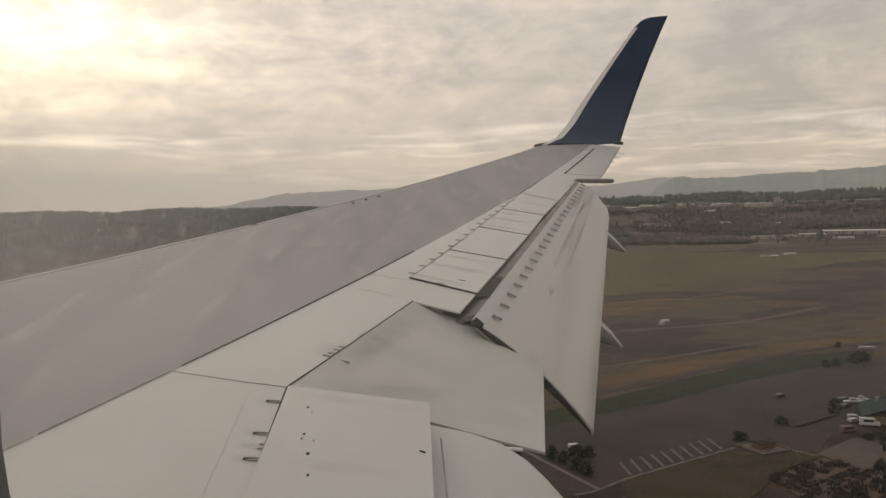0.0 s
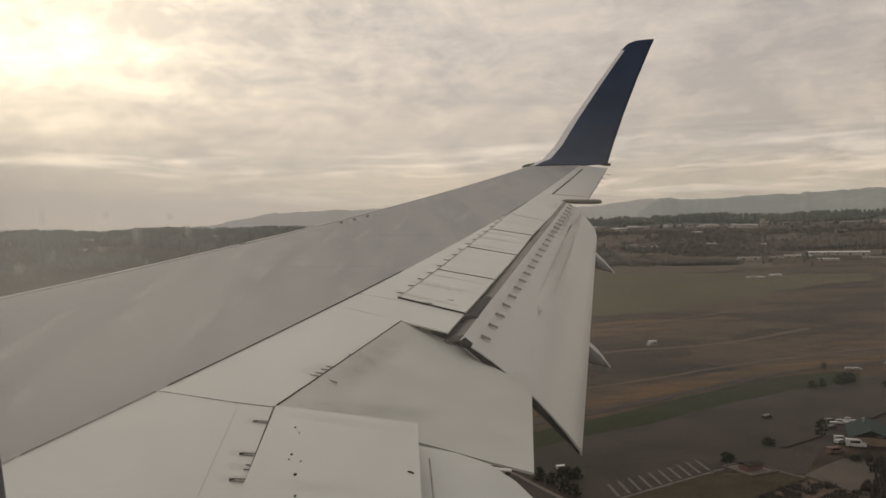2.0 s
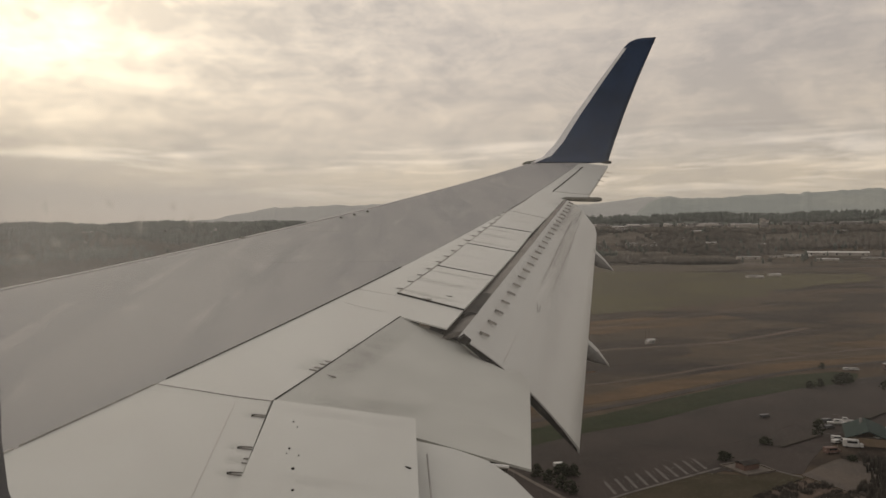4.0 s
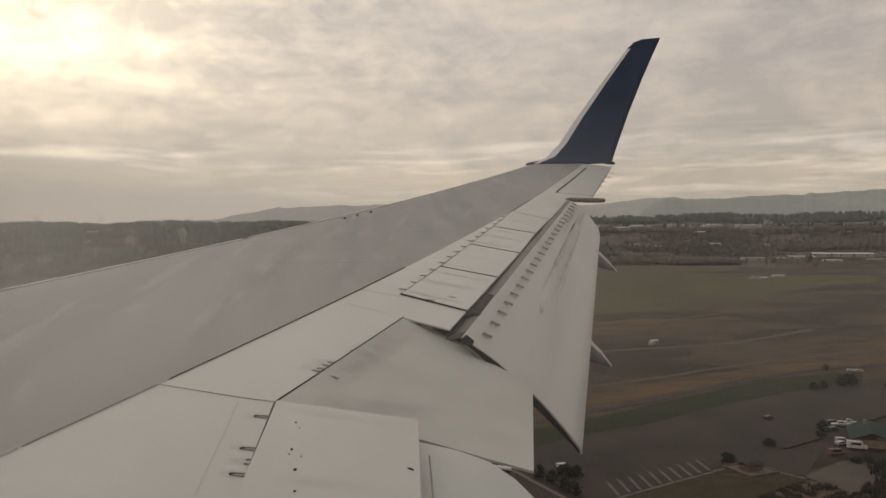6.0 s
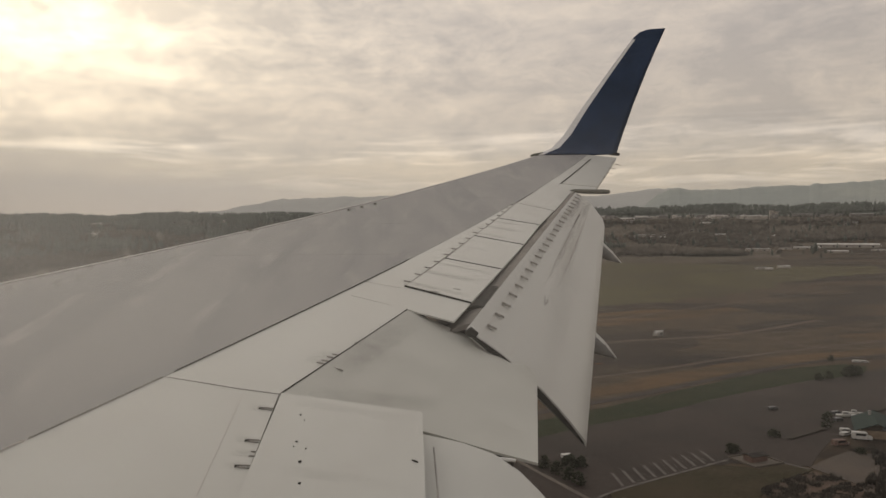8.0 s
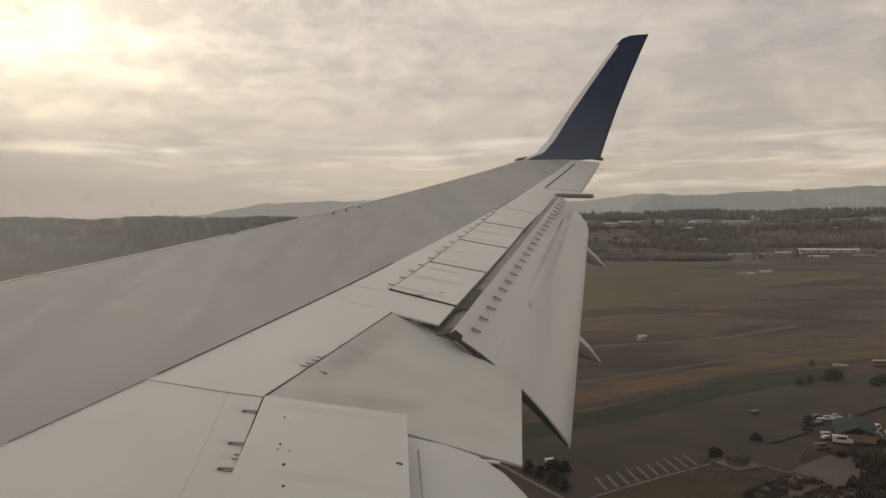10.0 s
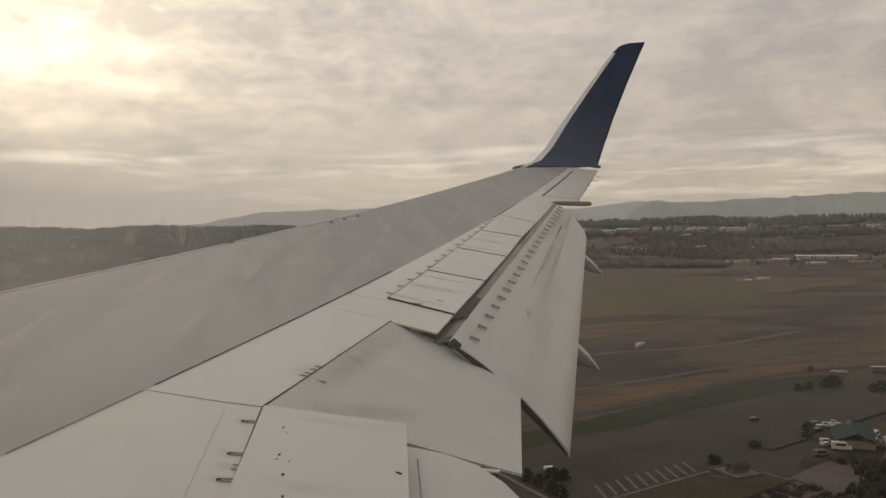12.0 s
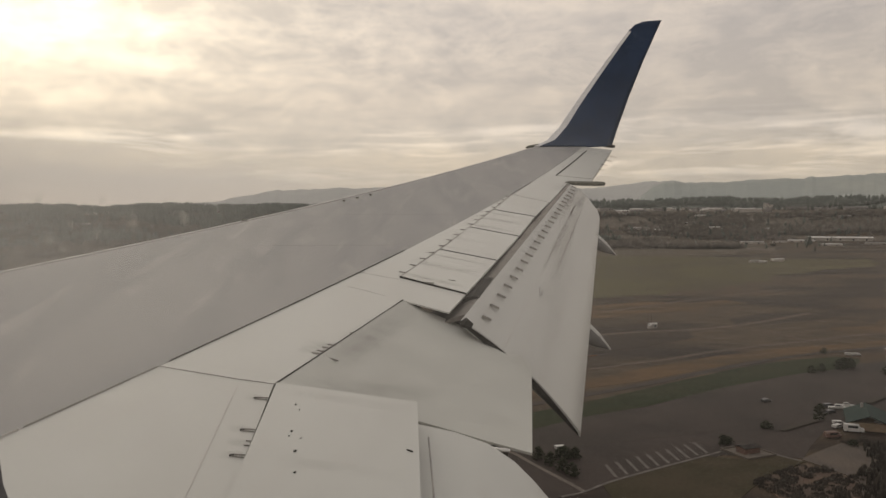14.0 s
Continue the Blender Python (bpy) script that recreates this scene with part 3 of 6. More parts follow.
INN = [(-0.600, 3.625, -0.790), (-0.24, 3.59, -0.889), (0.11, 3.56, -0.983), (0.35, 3.50, -1.043), (0.537, 3.462, -1.087)]
rows = []
for i in range(13):
    row = []
    for j in range(17):
        s = j / 16 * 4
        k = min(3, int(s))
        p, q = Vector(lerp(INN[k], INN[k + 1], s - k)), Vector(lerp(OUT[k], OUT[k + 1], s - k))
        row.append(p.lerp(q, i / 12) + Vector((0, 0, 0.012 * math.sin(math.pi * i / 12) * math.sin(math.pi * j / 16))))
    rows.append(row)
inner_spoiler = mesh_object("inboard_spoiler", *grid_shell(rows, 0.012), PANEL_SHADE_PAINT, airliner, "large drooped white panel with grimy hinge", smooth=True)
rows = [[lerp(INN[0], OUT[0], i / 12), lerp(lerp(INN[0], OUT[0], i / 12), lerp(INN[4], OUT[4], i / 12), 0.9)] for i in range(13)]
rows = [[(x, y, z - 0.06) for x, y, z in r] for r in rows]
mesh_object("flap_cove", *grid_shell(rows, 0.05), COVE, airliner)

# inboard flap below, and the ground spoiler on top
rows = []
for i in range(9):
    y = 3.5 - 2.6 * i / 8
    row = [(-0.35, y, -0.90 - 0.055 * i), (0.04, y, -0.96 - 0.055 * i), (0.2, y - 0.03, -0.99 - 0.055 * i), (0.34, y - 0.08, -1.03 - 0.055 * i), (0.44, y - 0.17, -1.08 - 0.055 * i), (0.51, y - 0.25, -1.137 - 0.055 * i), (0.58, y - 0.32, -1.21 - 0.055 * i)]
    rows.append(row)
inner_flap = mesh_object("inboard_flap", *grid_shell(rows, 0.06), WHITE_PAINT, airliner, "lowered white inboard flap", smooth=True)
ground_spoiler = wing_part("ground_spoiler", (-0.588, 0.35), (-0.600, 3.588), (0.031, 3.512), (0.037, 0.35), WHITE_PAINT, lift=0.016, thick=0.02, nu=14,
                           label="white inboard spoiler with chipped paint")


def seam(points, width, mat=DARK, lift=0.007, parent=None, name="panel_seal", n=10):
    """A thin strip added along a joint of the upper side, the gap's darkness in its colour."""
    rows = []
    for i in range(len(points) - 1):
        a, b = Vector(points[i]), Vector(points[i + 1])
        side = (b - a).normalized().orthogonal() * width / 2
        for k in range(n + (i == len(points) - 2)):
            p = a.lerp(b, k / n)
            rows.append([(*(p - side), wing_z(*(p - side)) + lift), (*(p + side), wing_z(*(p + side)) + lift)])
    return mesh_object(name, *grid_shell(rows, 0.012), mat, parent or airliner)


seam([(spar_x(1.0), 1.0), (spar_x(2.95), 2.95)], 0.0012, STAIN, n=12)
seam([(spar_x(2.97), 2.97), (spar_x(3.68), 3.68)], 0.0018, GRIME, n=8)
seam([(spar_x(3.76), 3.76), (spar_x(6.6), 6.6)], 0.0026, n=16)
seam([(-0.604, 3.615), (-0.043, 5.168)], 0.0042)
seam([(-0.600, 3.60), (-0.590, 0.5)], 0.0030)
seam([(spar_x(3.69), 3.69), (-0.80, 3.625), (-0.615, 3.605)], 0.0019, GRIME, lift=0.003)
seam([(-0.067, 5.747), (0.391, 5.468)], 0.0088, lift=0.010)
for k in (1, 2, 3):
    seam([SPOILER_FRONT[k], SPOILER_BACK[k]], 0.0060, lift=0.008)
seam(SPOILER_FRONT, 0.0055, GRIME, lift=0.007)
seam([(1.305, 10.06), (1.72, 9.77)], 0.0039, GRIME, lift=0.006)

# ---- winglet ----
WL_LEAD = [(2.392, 15.75, 1.179), (2.75, 15.90, 1.315), (3.04, 16.10, 1.60), (3.47, 16.42, 2.175), (4.08, 16.70, 2.96), (4.67, 16.96, 3.70), (4.83, 16.98, 3.85), (5.0, 17.0, 3.915)]
WL_TRAIL = [(4.03, 15.75, 1.19), (4.13, 15.95, 1.36), (4.248, 16.12, 1.60), (4.56, 16.44, 2.265), (4.94, 16.72, 3.05), (5.30, 16.96, 3.74), (5.375, 16.98, 3.89), (5.405, 17.0, 3.95)]


def winglet_piece(name, fractions, mat, parent, label, first=0, last=7):
    verts, faces = [], []
    n = len(fractions)
    fine = 3
    for i in range(first * fine, last * fine + 1):
        k = min(6, i // fine)
        w = (i - k * fine) / fine
        a, b = Vector(lerp(WL_LEAD[k], WL_LEAD[k + 1], w)), Vector(lerp(WL_TRAIL[k], WL_TRAIL[k + 1], w))
        span = Vector(WL_LEAD[min(7, k + 1)]) - Vector(WL_LEAD[k])
        chord = b - a
        out = chord.cross(span).normalized()
        if out.y > 0 or out.z < -0.9:
            out = -out
        for side in (1, -1):
            for f in fractions:
                t = 0.085 * chord.length * 1.9 * (math.sqrt(max(f, 0)) * 0.7 * (1 - f)) * 0.5
                verts.append(a + chord * f + out * side * t)
    m = 2 * n
    count = last * fine - first * fine
    for i in range(count):
        for k in range(n - 1):
            for s in (0, n):
                a = i * m + s + k
                faces.append((a, a + 1, a + 1 + m, a + m))
        if fractions[0] > 0:
            faces.append((i * m, i * m + n, (i + 1) * m + n, (i + 1) * m))
        if fractions[-1] < 1:
            faces.append((i * m + n - 1, i * m + 2 * n - 1, (i + 1) * m + 2 * n - 1, (i + 1) * m + n - 1))
    for i in (0, count):
        for k in range(n - 1):
            faces.append((i * m + k, i * m + k + 1, i * m + n + k + 1, i * m + n + k))
    ob = mesh_object(name, verts, faces, mat, parent, label, smooth=True)
    bm = bmesh.new()
    bm.from_mesh(ob.data)
    bmesh.ops.remove_doubles(bm, verts=bm.verts, dist=0.0005)
    bmesh.ops.recalc_face_normals(bm, faces=bm.faces)
    bm.to_mesh(ob.data)
    bm.free()
    return ob


winglet = winglet_piece("winglet", [0.125, 0.25, 0.45, 0.7, 0.9, 1.0], NAVY, airliner, "tall upswept navy blue winglet")
winglet_piece("leading_edge", [0.0, 0.012, 0.04, 0.08, 0.125], EDGE_METAL, winglet, "pale grey bare leading edge", 0, 5)
winglet_piece("tip_cap", [0.0, 0.012, 0.04, 0.08, 0.125], NAVY, winglet, "navy tip", 5, 7)
v, f = tube([(2.31, 15.72, 1.165), (2.36, 15.74, 1.178), (2.46, 15.76, 1.20), (2.60, 15.80, 1.235)], [0.008, 0.028, 0.03, 0.012], 8)
mesh_object("position_light", v, f, OLIVE, winglet, "dark wing-tip light", smooth=True)
v, f = tube([(3.9, 15.76, 1.185), (4.02, 15.76, 1.188), (4.09, 15.76, 1.188)], [0.012, 0.03, 0.03], 8)
mesh_object("position_light", v, f, DARK, winglet, smooth=True)
for i in range(4):
    x, y = 3.05 + i * 0.22, 13.2 + i * 0.55
    tz = wing_z(x, y)
    v, f = tube([(x + 0.05, y, tz), (x + 0.17, y, tz - 0.03)], [0.006, 0.003], 5)
    mesh_object("static_wick", v, f, DARK, aileron)


def fuselage():
    """Cabin tube round the camera with one window opening; x is its length."""
    cy, cz, xs = -1.60, -0.25, [-9.0, -4.0, -1.0, -0.15, 0.22, 1.0, 4.0, 9.0]
    lo, hi = math.asin((-0.19 - cz) / 1.9), math.asin((0.21 - cz) / 1.9)
    angles = stations(lo, hi, 1) + stations(hi, math.tau + lo, 44)[1:-1]
    na, nx = len(angles), len(xs)
    verts = []
    for r in (1.90, 1.80):
        for x in xs:
            verts += [(x, cy + r * math.cos(a), cz + r * math.sin(a)) for a in angles]
    n = na * nx
    faces = []
    for i in range(nx - 1):
        for k in range(na):
            a, b = i * na + k, i * na + (k + 1) % na
            if i == 3 and k == 0:
                q = (a, b, b + na, a + na)
                faces += [(q[e], q[(e + 1) % 4], n + q[(e + 1) % 4], n + q[e]) for e in range(4)]
                continue
            faces += [(a, b, b + na, a + na), (n + a + na, n + b + na, n + b, n + a)]
    for i in (0, nx - 1):
        faces.append(tuple(i * na + k for k in range(na)))
        faces.append(tuple(n + i * na + k for k in range(na)))
    return mesh_object("fuselage", verts, faces, FUSELAGE, airliner, "white rounded fuselage side", smooth=True)


fuselage()


def rounded_ring(half_w, half_h, radius, cx, cz, n=8):
    pts = []
    for sx, sz, a0 in ((1, 1, 0), (-1, 1, 90), (-1, -1, 180), (1, -1, 270)):
        for i in range(n + 1):
            a = radians(a0 + 90 * i / n)
            pts.append((cx + sx * (half_w - radius) + radius * math.cos(a), cz + sz * (half_h - radius) + radius * math.sin(a)))
    return pts


def build_window():
    inner = rounded_ring(0.1505, 0.170, 0.07, 0.0395, 0.040)
    outer = rounded_ring(0.205, 0.215, 0.02, 0.035, 0.01)
    verts = [(x, y, z) for ring, y in ((outer, 0.17), (inner, 0.17), (inner, 0.215), (outer, 0.215)) for x, z in ring]
    n = len(inner)
    faces = [(r * n + k, r * n + (k + 1) % n, ((r + 1) % 4) * n + (k + 1) % n, ((r + 1) % 4) * n + k) for r in range(4) for k in range(n)]
    frame_ob = mesh_object("window_frame", verts, faces, TRIM, airliner, "dark oval cabin window surround", smooth=True)
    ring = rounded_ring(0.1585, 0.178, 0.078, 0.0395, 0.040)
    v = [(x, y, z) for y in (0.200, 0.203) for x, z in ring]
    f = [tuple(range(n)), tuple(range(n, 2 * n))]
    pane = mesh_object("window_pane", v, f, PANE, frame_ob, "smeared clear acrylic pane with a built-in haze veil")
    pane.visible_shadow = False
    for px, pz, r, tall in ((-0.0750, 0.0016, 0.0015, 1.2), (-0.0825, -0.0039, 0.0012, 1.2), (-0.0678, -0.0035, 0.0017, 2.0), (-0.0598, 0.0009, 0.0011, 1.5), (-0.0554, -0.0028, 0.0014, 2.3), (-0.0765, -0.0066, 0.0012, 1.2),
                            (-0.0794, -0.0090, 0.0012, 1.1), (-0.0845, -0.0102, 0.0016, 1.0), (-0.0902, 0.0012, 0.0014, 2.2), (-0.0881, -0.0078, 0.0024, 0.8), (-0.0960, -0.0110, 0.0022, 1.0)):
        v = [(0, 0, 0)] + [(math.cos(a), 0, math.sin(a)) for a in (math.tau * k / 16 for k in range(16))]
        v += [(x, -0.05, z) for x, _, z in v]
        f = [(0, 1 + k, 1 + (k + 1) % 16) for k in range(16)]
        spot = mesh_object("water_spot", v[:17], f, SPOT, frame_ob, "pale dried water spot", at=Matrix.Translation((px, 0.1975, pz)) @ Matrix.Diagonal((r, r, r * tall, 1)))
        spot.visible_shadow = False


build_window()


# ---- small marks and fittings on the wing ----
def mark(x, y, length, width, turn, mat=DARK, height=0.003, name="paint_chip", parent=None, lift=0.009):
    """A small worn mark or fitting with bevelled ends, lying on the upper side."""
    a, b = length / 2, width / 2
    ring = [(-a, 0), (-a * 0.7, -b), (a * 0.6, -b * 0.8), (a, 0), (a * 0.7, b), (-a * 0.5, b * 0.9)]
    v = [(p, q, -0.006) for p, q in ring] + [(p * 0.9, q * 0.9, height) for p, q in ring]
    f = [tuple(range(6, 12))] + [(k, (k + 1) % 6, 6 + (k + 1) % 6, 6 + k) for k in range(6)]
    return mesh_object(name, v, f, mat, parent or airliner, at=pose(x, y, wing_z(x, y) + lift, 0, 6, turn))


for x0, y0, x1, y1 in ((-0.503, 4.061, -0.453, 4.041), (-0.482, 4.101, -0.431, 4.081), (-0.460, 4.159, -0.408, 4.138), (-0.438, 4.209, -0.386, 4.188)):
    mark((x0 + x1) / 2, (y0 + y1) / 2, math.hypot(x1 - x0, y1 - y0), 0.016, math.degrees(math.atan2(y1 - y0, x1 - x0)), GRIME, name="streak_mark", lift=0.002)
mark(-0.392, 4.015, 0.085, 0.005, -35, GRIME, name="streak_mark", lift=-0.006)
for x, y, l in ((-0.638, 3.430, 0.056), (-0.633, 3.113, 0.054), (-0.616, 3.022, 0.020), (-0.615, 2.985, 0.024), (-0.628, 2.898, 0.052)):
    for side in (-1, 1) if l > 0.05 else (0,):
        mark(x, y + side * 0.009, l, 0.005, 3 * side, GRIME, 0.003, "hinge_prong", lift=0.002)
    if l > 0.05:
        mark(x - l * 0.45, y, 0.02, 0.016, 0, DARK, 0.003, "hinge_pin", lift=0.002)
for x, y, l in ((-0.484, 3.364, 0.016), (-0.461, 3.312, 0.010), (-0.465, 3.108, 0.018), (-0.469, 3.063, 0.010), (-0.422, 3.053, 0.010), (-0.429, 2.944, 0.024), (-0.222, 3.182, 0.007),
                (-0.408, 2.782, 0.018), (-0.36, 2.40, 0.012), (-0.2, 2.6, 0.008)):
    mark(x, y, l * 0.85, l * 0.5, 30 * (x + y), DARK, 0.001, parent=ground_spoiler, lift=0.0185)
mark(-0.004, 3.028, 0.034, 0.010, -38, DARK, 0.001, parent=ground_spoiler, lift=0.0185)
mark(0.143, 5.653, 0.075, 0.022, 0, GRIME, 0.004, "latch", lift=0.006)
mark(0.310, 5.791, 0.055, 0.012, -8, GRIME, 0.002, "latch", lift=0.006)
mark(-0.338, 5.772, 0.04, 0.012, 10, GRIME, 0.002, "latch", lift=0.002)
mark(-0.326, 4.429, 0.02, 0.012, 10, GRIME, 0.002, "latch", lift=0.002)
for x, y, l in ((-1.685, 8.22, 0.11), (-0.78, 9.56, 0.06), (-0.64, 9.79, 0.06), (-0.49, 10.05, 0.06)):
    mark(x + 0.015, y, l, 0.03, 62, OLIVE, 0.014, "stall_strip", lift=0.002)
# chord-wise joints on the forward skin, and the inner flap's joint
seam([(-0.767, 3.569), (-0.734, 2.6), (-0.72, 1.0)], 0.0025, STAIN, lift=0.0015, name="panel_joint")
for y in (6.9, 8.6, 10.6, 12.6, 14.3):
    seam([(lead_x(y) + 0.12, y), (spar_x(y) - 0.01, y - 0.05)], 0.003, GREY_PAINT, lift=0.0008, name="panel_joint")
seam([(-0.345, 5.773), (-0.072, 5.687)], 0.0016, STAIN, lift=0.0015, name="panel_joint")
seam([(-0.422, 5.382), (-0.16, 5.24)], 0.0014, STAIN, lift=0.0015, name="panel_joint")
# pale strip along the nose of the wing
strip_part("leading_edge", lambda y: lead_x(y) + 0.002, lambda y: lead_x(y) + 0.030, stations(0.4, 15.6, 80), NOSE_STRIP, lift=0.003, thick=0.012, label="pale worn leading edge")
# rounded nose of the outboard flap, showing in the gap
rows = []
for i in range(21):
    a = Vector(lerp((0.318, 4.92, -0.70), (2.303, 11.3, 0.321), 0.02 + 0.98 * i / 20))
    k = 1 - 0.45 * i / 20
    rows.append([a + Vector((-0.24 * k, 0.03, -0.12 * k)), a + Vector((-0.15 * k, 0.02, -0.055 * k)), a + Vector((-0.08 * k, 0.01, -0.022 * k)), a + Vector((-0.03 * k, 0, -0.007 * k)), a + Vector((0.004, 0, -0.003))])
mesh_object("flap_nose", *grid_shell(rows, 0.03), COVE, outer_flap, "grimy rounded flap nose", smooth=True)
# fittings under the drooped panel
v, f = tube([(0.30, 3.42, -1.045), (0.43, 3.40, -1.055)], [0.010, 0.008], 6)
mesh_object("flap_rod", v, f, FUSELAGE, inner_flap, "small pale flap rod")
# seams and stains on the outboard flap
def flap_point(u, w, lift=0.0):
    a, b = Vector(lerp((0.318, 4.92, -0.70), (2.303, 11.3, 0.321), u)), Vector(lerp((1.045, 4.82, -1.387), (2.73, 11.28, -0.02), u))
    up = Vector((0.3, 0, 1)).normalized()
    return a.lerp(b, w) + up * (0.055 * (b - a).length * 4 * w * (1 - w) + lift)


def flap_strip(name, line, width, mat, label=""):
    """A thin strip on the flap along (span, chord) pairs."""
    rows = []
    for i in range(len(line) - 1):
        (u0, w0), (u1, w1) = line[i], line[i + 1]
        for k in range(8 + (i == len(line) - 2)):
            t = k / 8
            u, w = u0 + (u1 - u0) * t, w0 + (w1 - w0) * t
            across = (-0.5, 0.5)
            if abs(u1 - u0) > abs(w1 - w0) * 0.2:
                rows.append([flap_point(u, w + c * width, 0.0014) for c in across])
            else:
                rows.append([flap_point(u + c * width * 0.2, w, 0.0014) for c in across])
    mesh_object(name, *grid_shell(rows, 0.006), mat, outer_flap, label)


flap_strip("flap_seam", [(0.01, 0.338), (0.50, 0.344), (0.95, 0.348)], 0.003, STAIN)
flap_strip("flap_seam", [(0.01, 0.463), (0.40, 0.49), (0.97, 0.53)], 0.0022, STAIN)
flap_strip("flap_seam", [(0.004, 0.655), (0.185, 0.655), (0.59, 0.72), (0.90, 0.76)], 0.0022, STAIN)
flap_strip("flap_seam", [(0.02, 0.105), (0.97, 0.115)], 0.006, STAIN)
flap_strip("scratch", [(0.235, 0.385), (0.205, 0.425)], 0.012, GRIME, "dark scuff on the flap")
flap_strip("scratch", [(0.236, 0.425), (0.213, 0.430)], 0.010, GRIME, "dark scuff on the flap")
v, f = tube([(0.315, 4.90, -0.725), (0.345, 4.90, -0.712), (0.385, 4.90, -0.735)], [0.018, 0.034, 0.02], 10)
mesh_object("end_knob", v, f, DARK, outer_flap, "dark flap end fitting", smooth=True)
v, f = tube([(0.075, 3.30, -0.962), (0.078, 2.85, -0.990), (0.080, 2.3, -1.03)], [0.004, 0.004, 0.004], 5)
mesh_object("flap_joint", v, f, GRIME, inner_flap)


# ---- grime, stains and one painted edge shade over the paint ----
def film_patch(name, point, nu, nv, mat, parent, label=""):
    """A thin film for stains and painted shade; point(u, v) lies on the surface."""
    verts = [point(i / nu, j / nv) for i in range(nu + 1) for j in range(nv + 1)]
    faces = [(i * (nv + 1) + j, (i + 1) * (nv + 1) + j, (i + 1) * (nv + 1) + j + 1, i * (nv + 1) + j + 1) for i in range(nu) for j in range(nv)]
    ob = mesh_object(name, verts, faces, mat, parent, label, smooth=True)
    uv = ob.data.uv_layers.new(name="uv")
    for loop in ob.data.loops:
        k = loop.vertex_index
        uv.data[loop.index].uv = (k // (nv + 1) / nu, k % (nv + 1) / nv)
    ob.visible_shadow = False
    return ob


def flap_film(u0, w0, u1, w1, half, mat, label=""):
    film_patch("flap_stain", lambda u, v: flap_point(u0 + (u1 - u0) * u, w0 + (w1 - w0) * u + half * (2 * v - 1), 0.0022), 30, 4, mat, outer_flap, label)


flap_film(0.16, 0.50, 0.99, 0.42, 0.10, BROWN_FILM, "brown fluid stain along the flap")
flap_film(0.30, 0.36, 0.80, 0.36, 0.05, BROWN_FILM)
flap_film(0.02, 0.62, 0.60, 0.60, 0.10, GREY_FILM)
flap_film(0.60, 0.22, 1.0, 0.30, 0.12, BROWN_FILM)
flap_film(0.01, 0.09, 0.99, 0.11, 0.10, GREY_FILM)
flap_film(0.72, 0.20, 1.0, 0.22, 0.06, EDGE_FILM, "dark streak near the flap tip")
flap_film(0.78, 0.42, 1.0, 0.48, 0.07, EDGE_FILM)
flap_film(0.25, 0.345, 0.95, 0.35, 0.018, BROWN_FILM)
flap_film(0.30, 0.485, 0.9, 0.52, 0.02, BROWN_FILM)


def spoiler_point(u, v, lift):
    """u along the span from the inboard edge, v along the chord."""
    s = v * 4
    k = min(3, int(s))
    p, q = Vector(lerp(INN[k], INN[k + 1], s - k)), Vector(lerp(OUT[k], OUT[k + 1], s - k))
    return p.lerp(q, u) + Vector((0, 0, 0.012 * math.sin(math.pi * u) * math.sin(math.pi * v) + lift))


def spoiler_film(u0, u1, v0, v1, mat, label=""):
    film_patch("grime_smear", lambda u, v: spoiler_point(u0 + (u1 - u0) * u, v0 + (v1 - v0) * v, 0.004), 12, 8, mat, inner_spoiler, label)


spoiler_film(0.16, 0.90, -0.03, 0.13, HINGE_FILM, "dark grime behind the hinge")
# shade under the ground spoiler's edge, painted as a dark film
film_patch("grime_smear", lambda u, v: spoiler_point(0.43 * (0.04 + 0.42 * u) - 0.07 + 0.15 * v, 0.04 + 0.42 * u, 0.007), 14, 6, HINGE_FILM, inner_spoiler, "shade painted beside the next panel")
spoiler_film(0.002, 0.98, 0.006, 0.16, GREY_FILM)


def wing_film(x0, y0, x1, y1, wide, mat, lift=0.006, parent=None):
    """A streak on the upper side from one plan point to another."""
    side = (Vector((x1, y1)) - Vector((x0, y0))).normalized().orthogonal() * wide

    def point(u, v):
        x, y = x0 + (x1 - x0) * u + side.x * (v - 0.5), y0 + (y1 - y0) * u + side.y * (v - 0.5)
        return (x, y, wing_z(x, y) + lift)

    film_patch("grime_streak", point, 10, 4, mat, parent or airliner)


wing_film(-0.56, 4.15, -0.41, 4.12, 0.26, HINGE_FILM)
for x, y in ((-0.64, 3.43), (-0.635, 3.113), (-0.62, 3.0), (-0.632, 2.898)):
    wing_film(x - 0.075, y, x + 0.035, y, 0.08, HINGE_FILM, 0.004)
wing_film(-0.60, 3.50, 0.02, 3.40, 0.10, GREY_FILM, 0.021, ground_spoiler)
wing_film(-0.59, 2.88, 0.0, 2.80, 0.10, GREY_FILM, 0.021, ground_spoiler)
for k in range(4):
    for u, wide in ((0.12, 0.09), (0.5, 0.14), (0.80, 0.08)):
        (ax, ay), (bx, by) = lerp(SPOILER_FRONT[k], SPOILER_FRONT[k + 1], u), lerp(SPOILER_BACK[k], SPOILER_BACK[k + 1], u)
        wing_film(ax - 0.09, ay, bx - 0.03, by, wide, GREY_FILM if k % 2 else BROWN_FILM, 0.012)
wing_film(2.55, 14.9, 3.7, 15.0, 0.5, GREY_FILM, 0.012)
wing_film(1.95, 10.6, 2.2, 11.3, 0.2, GREY_FILM, 0.006)
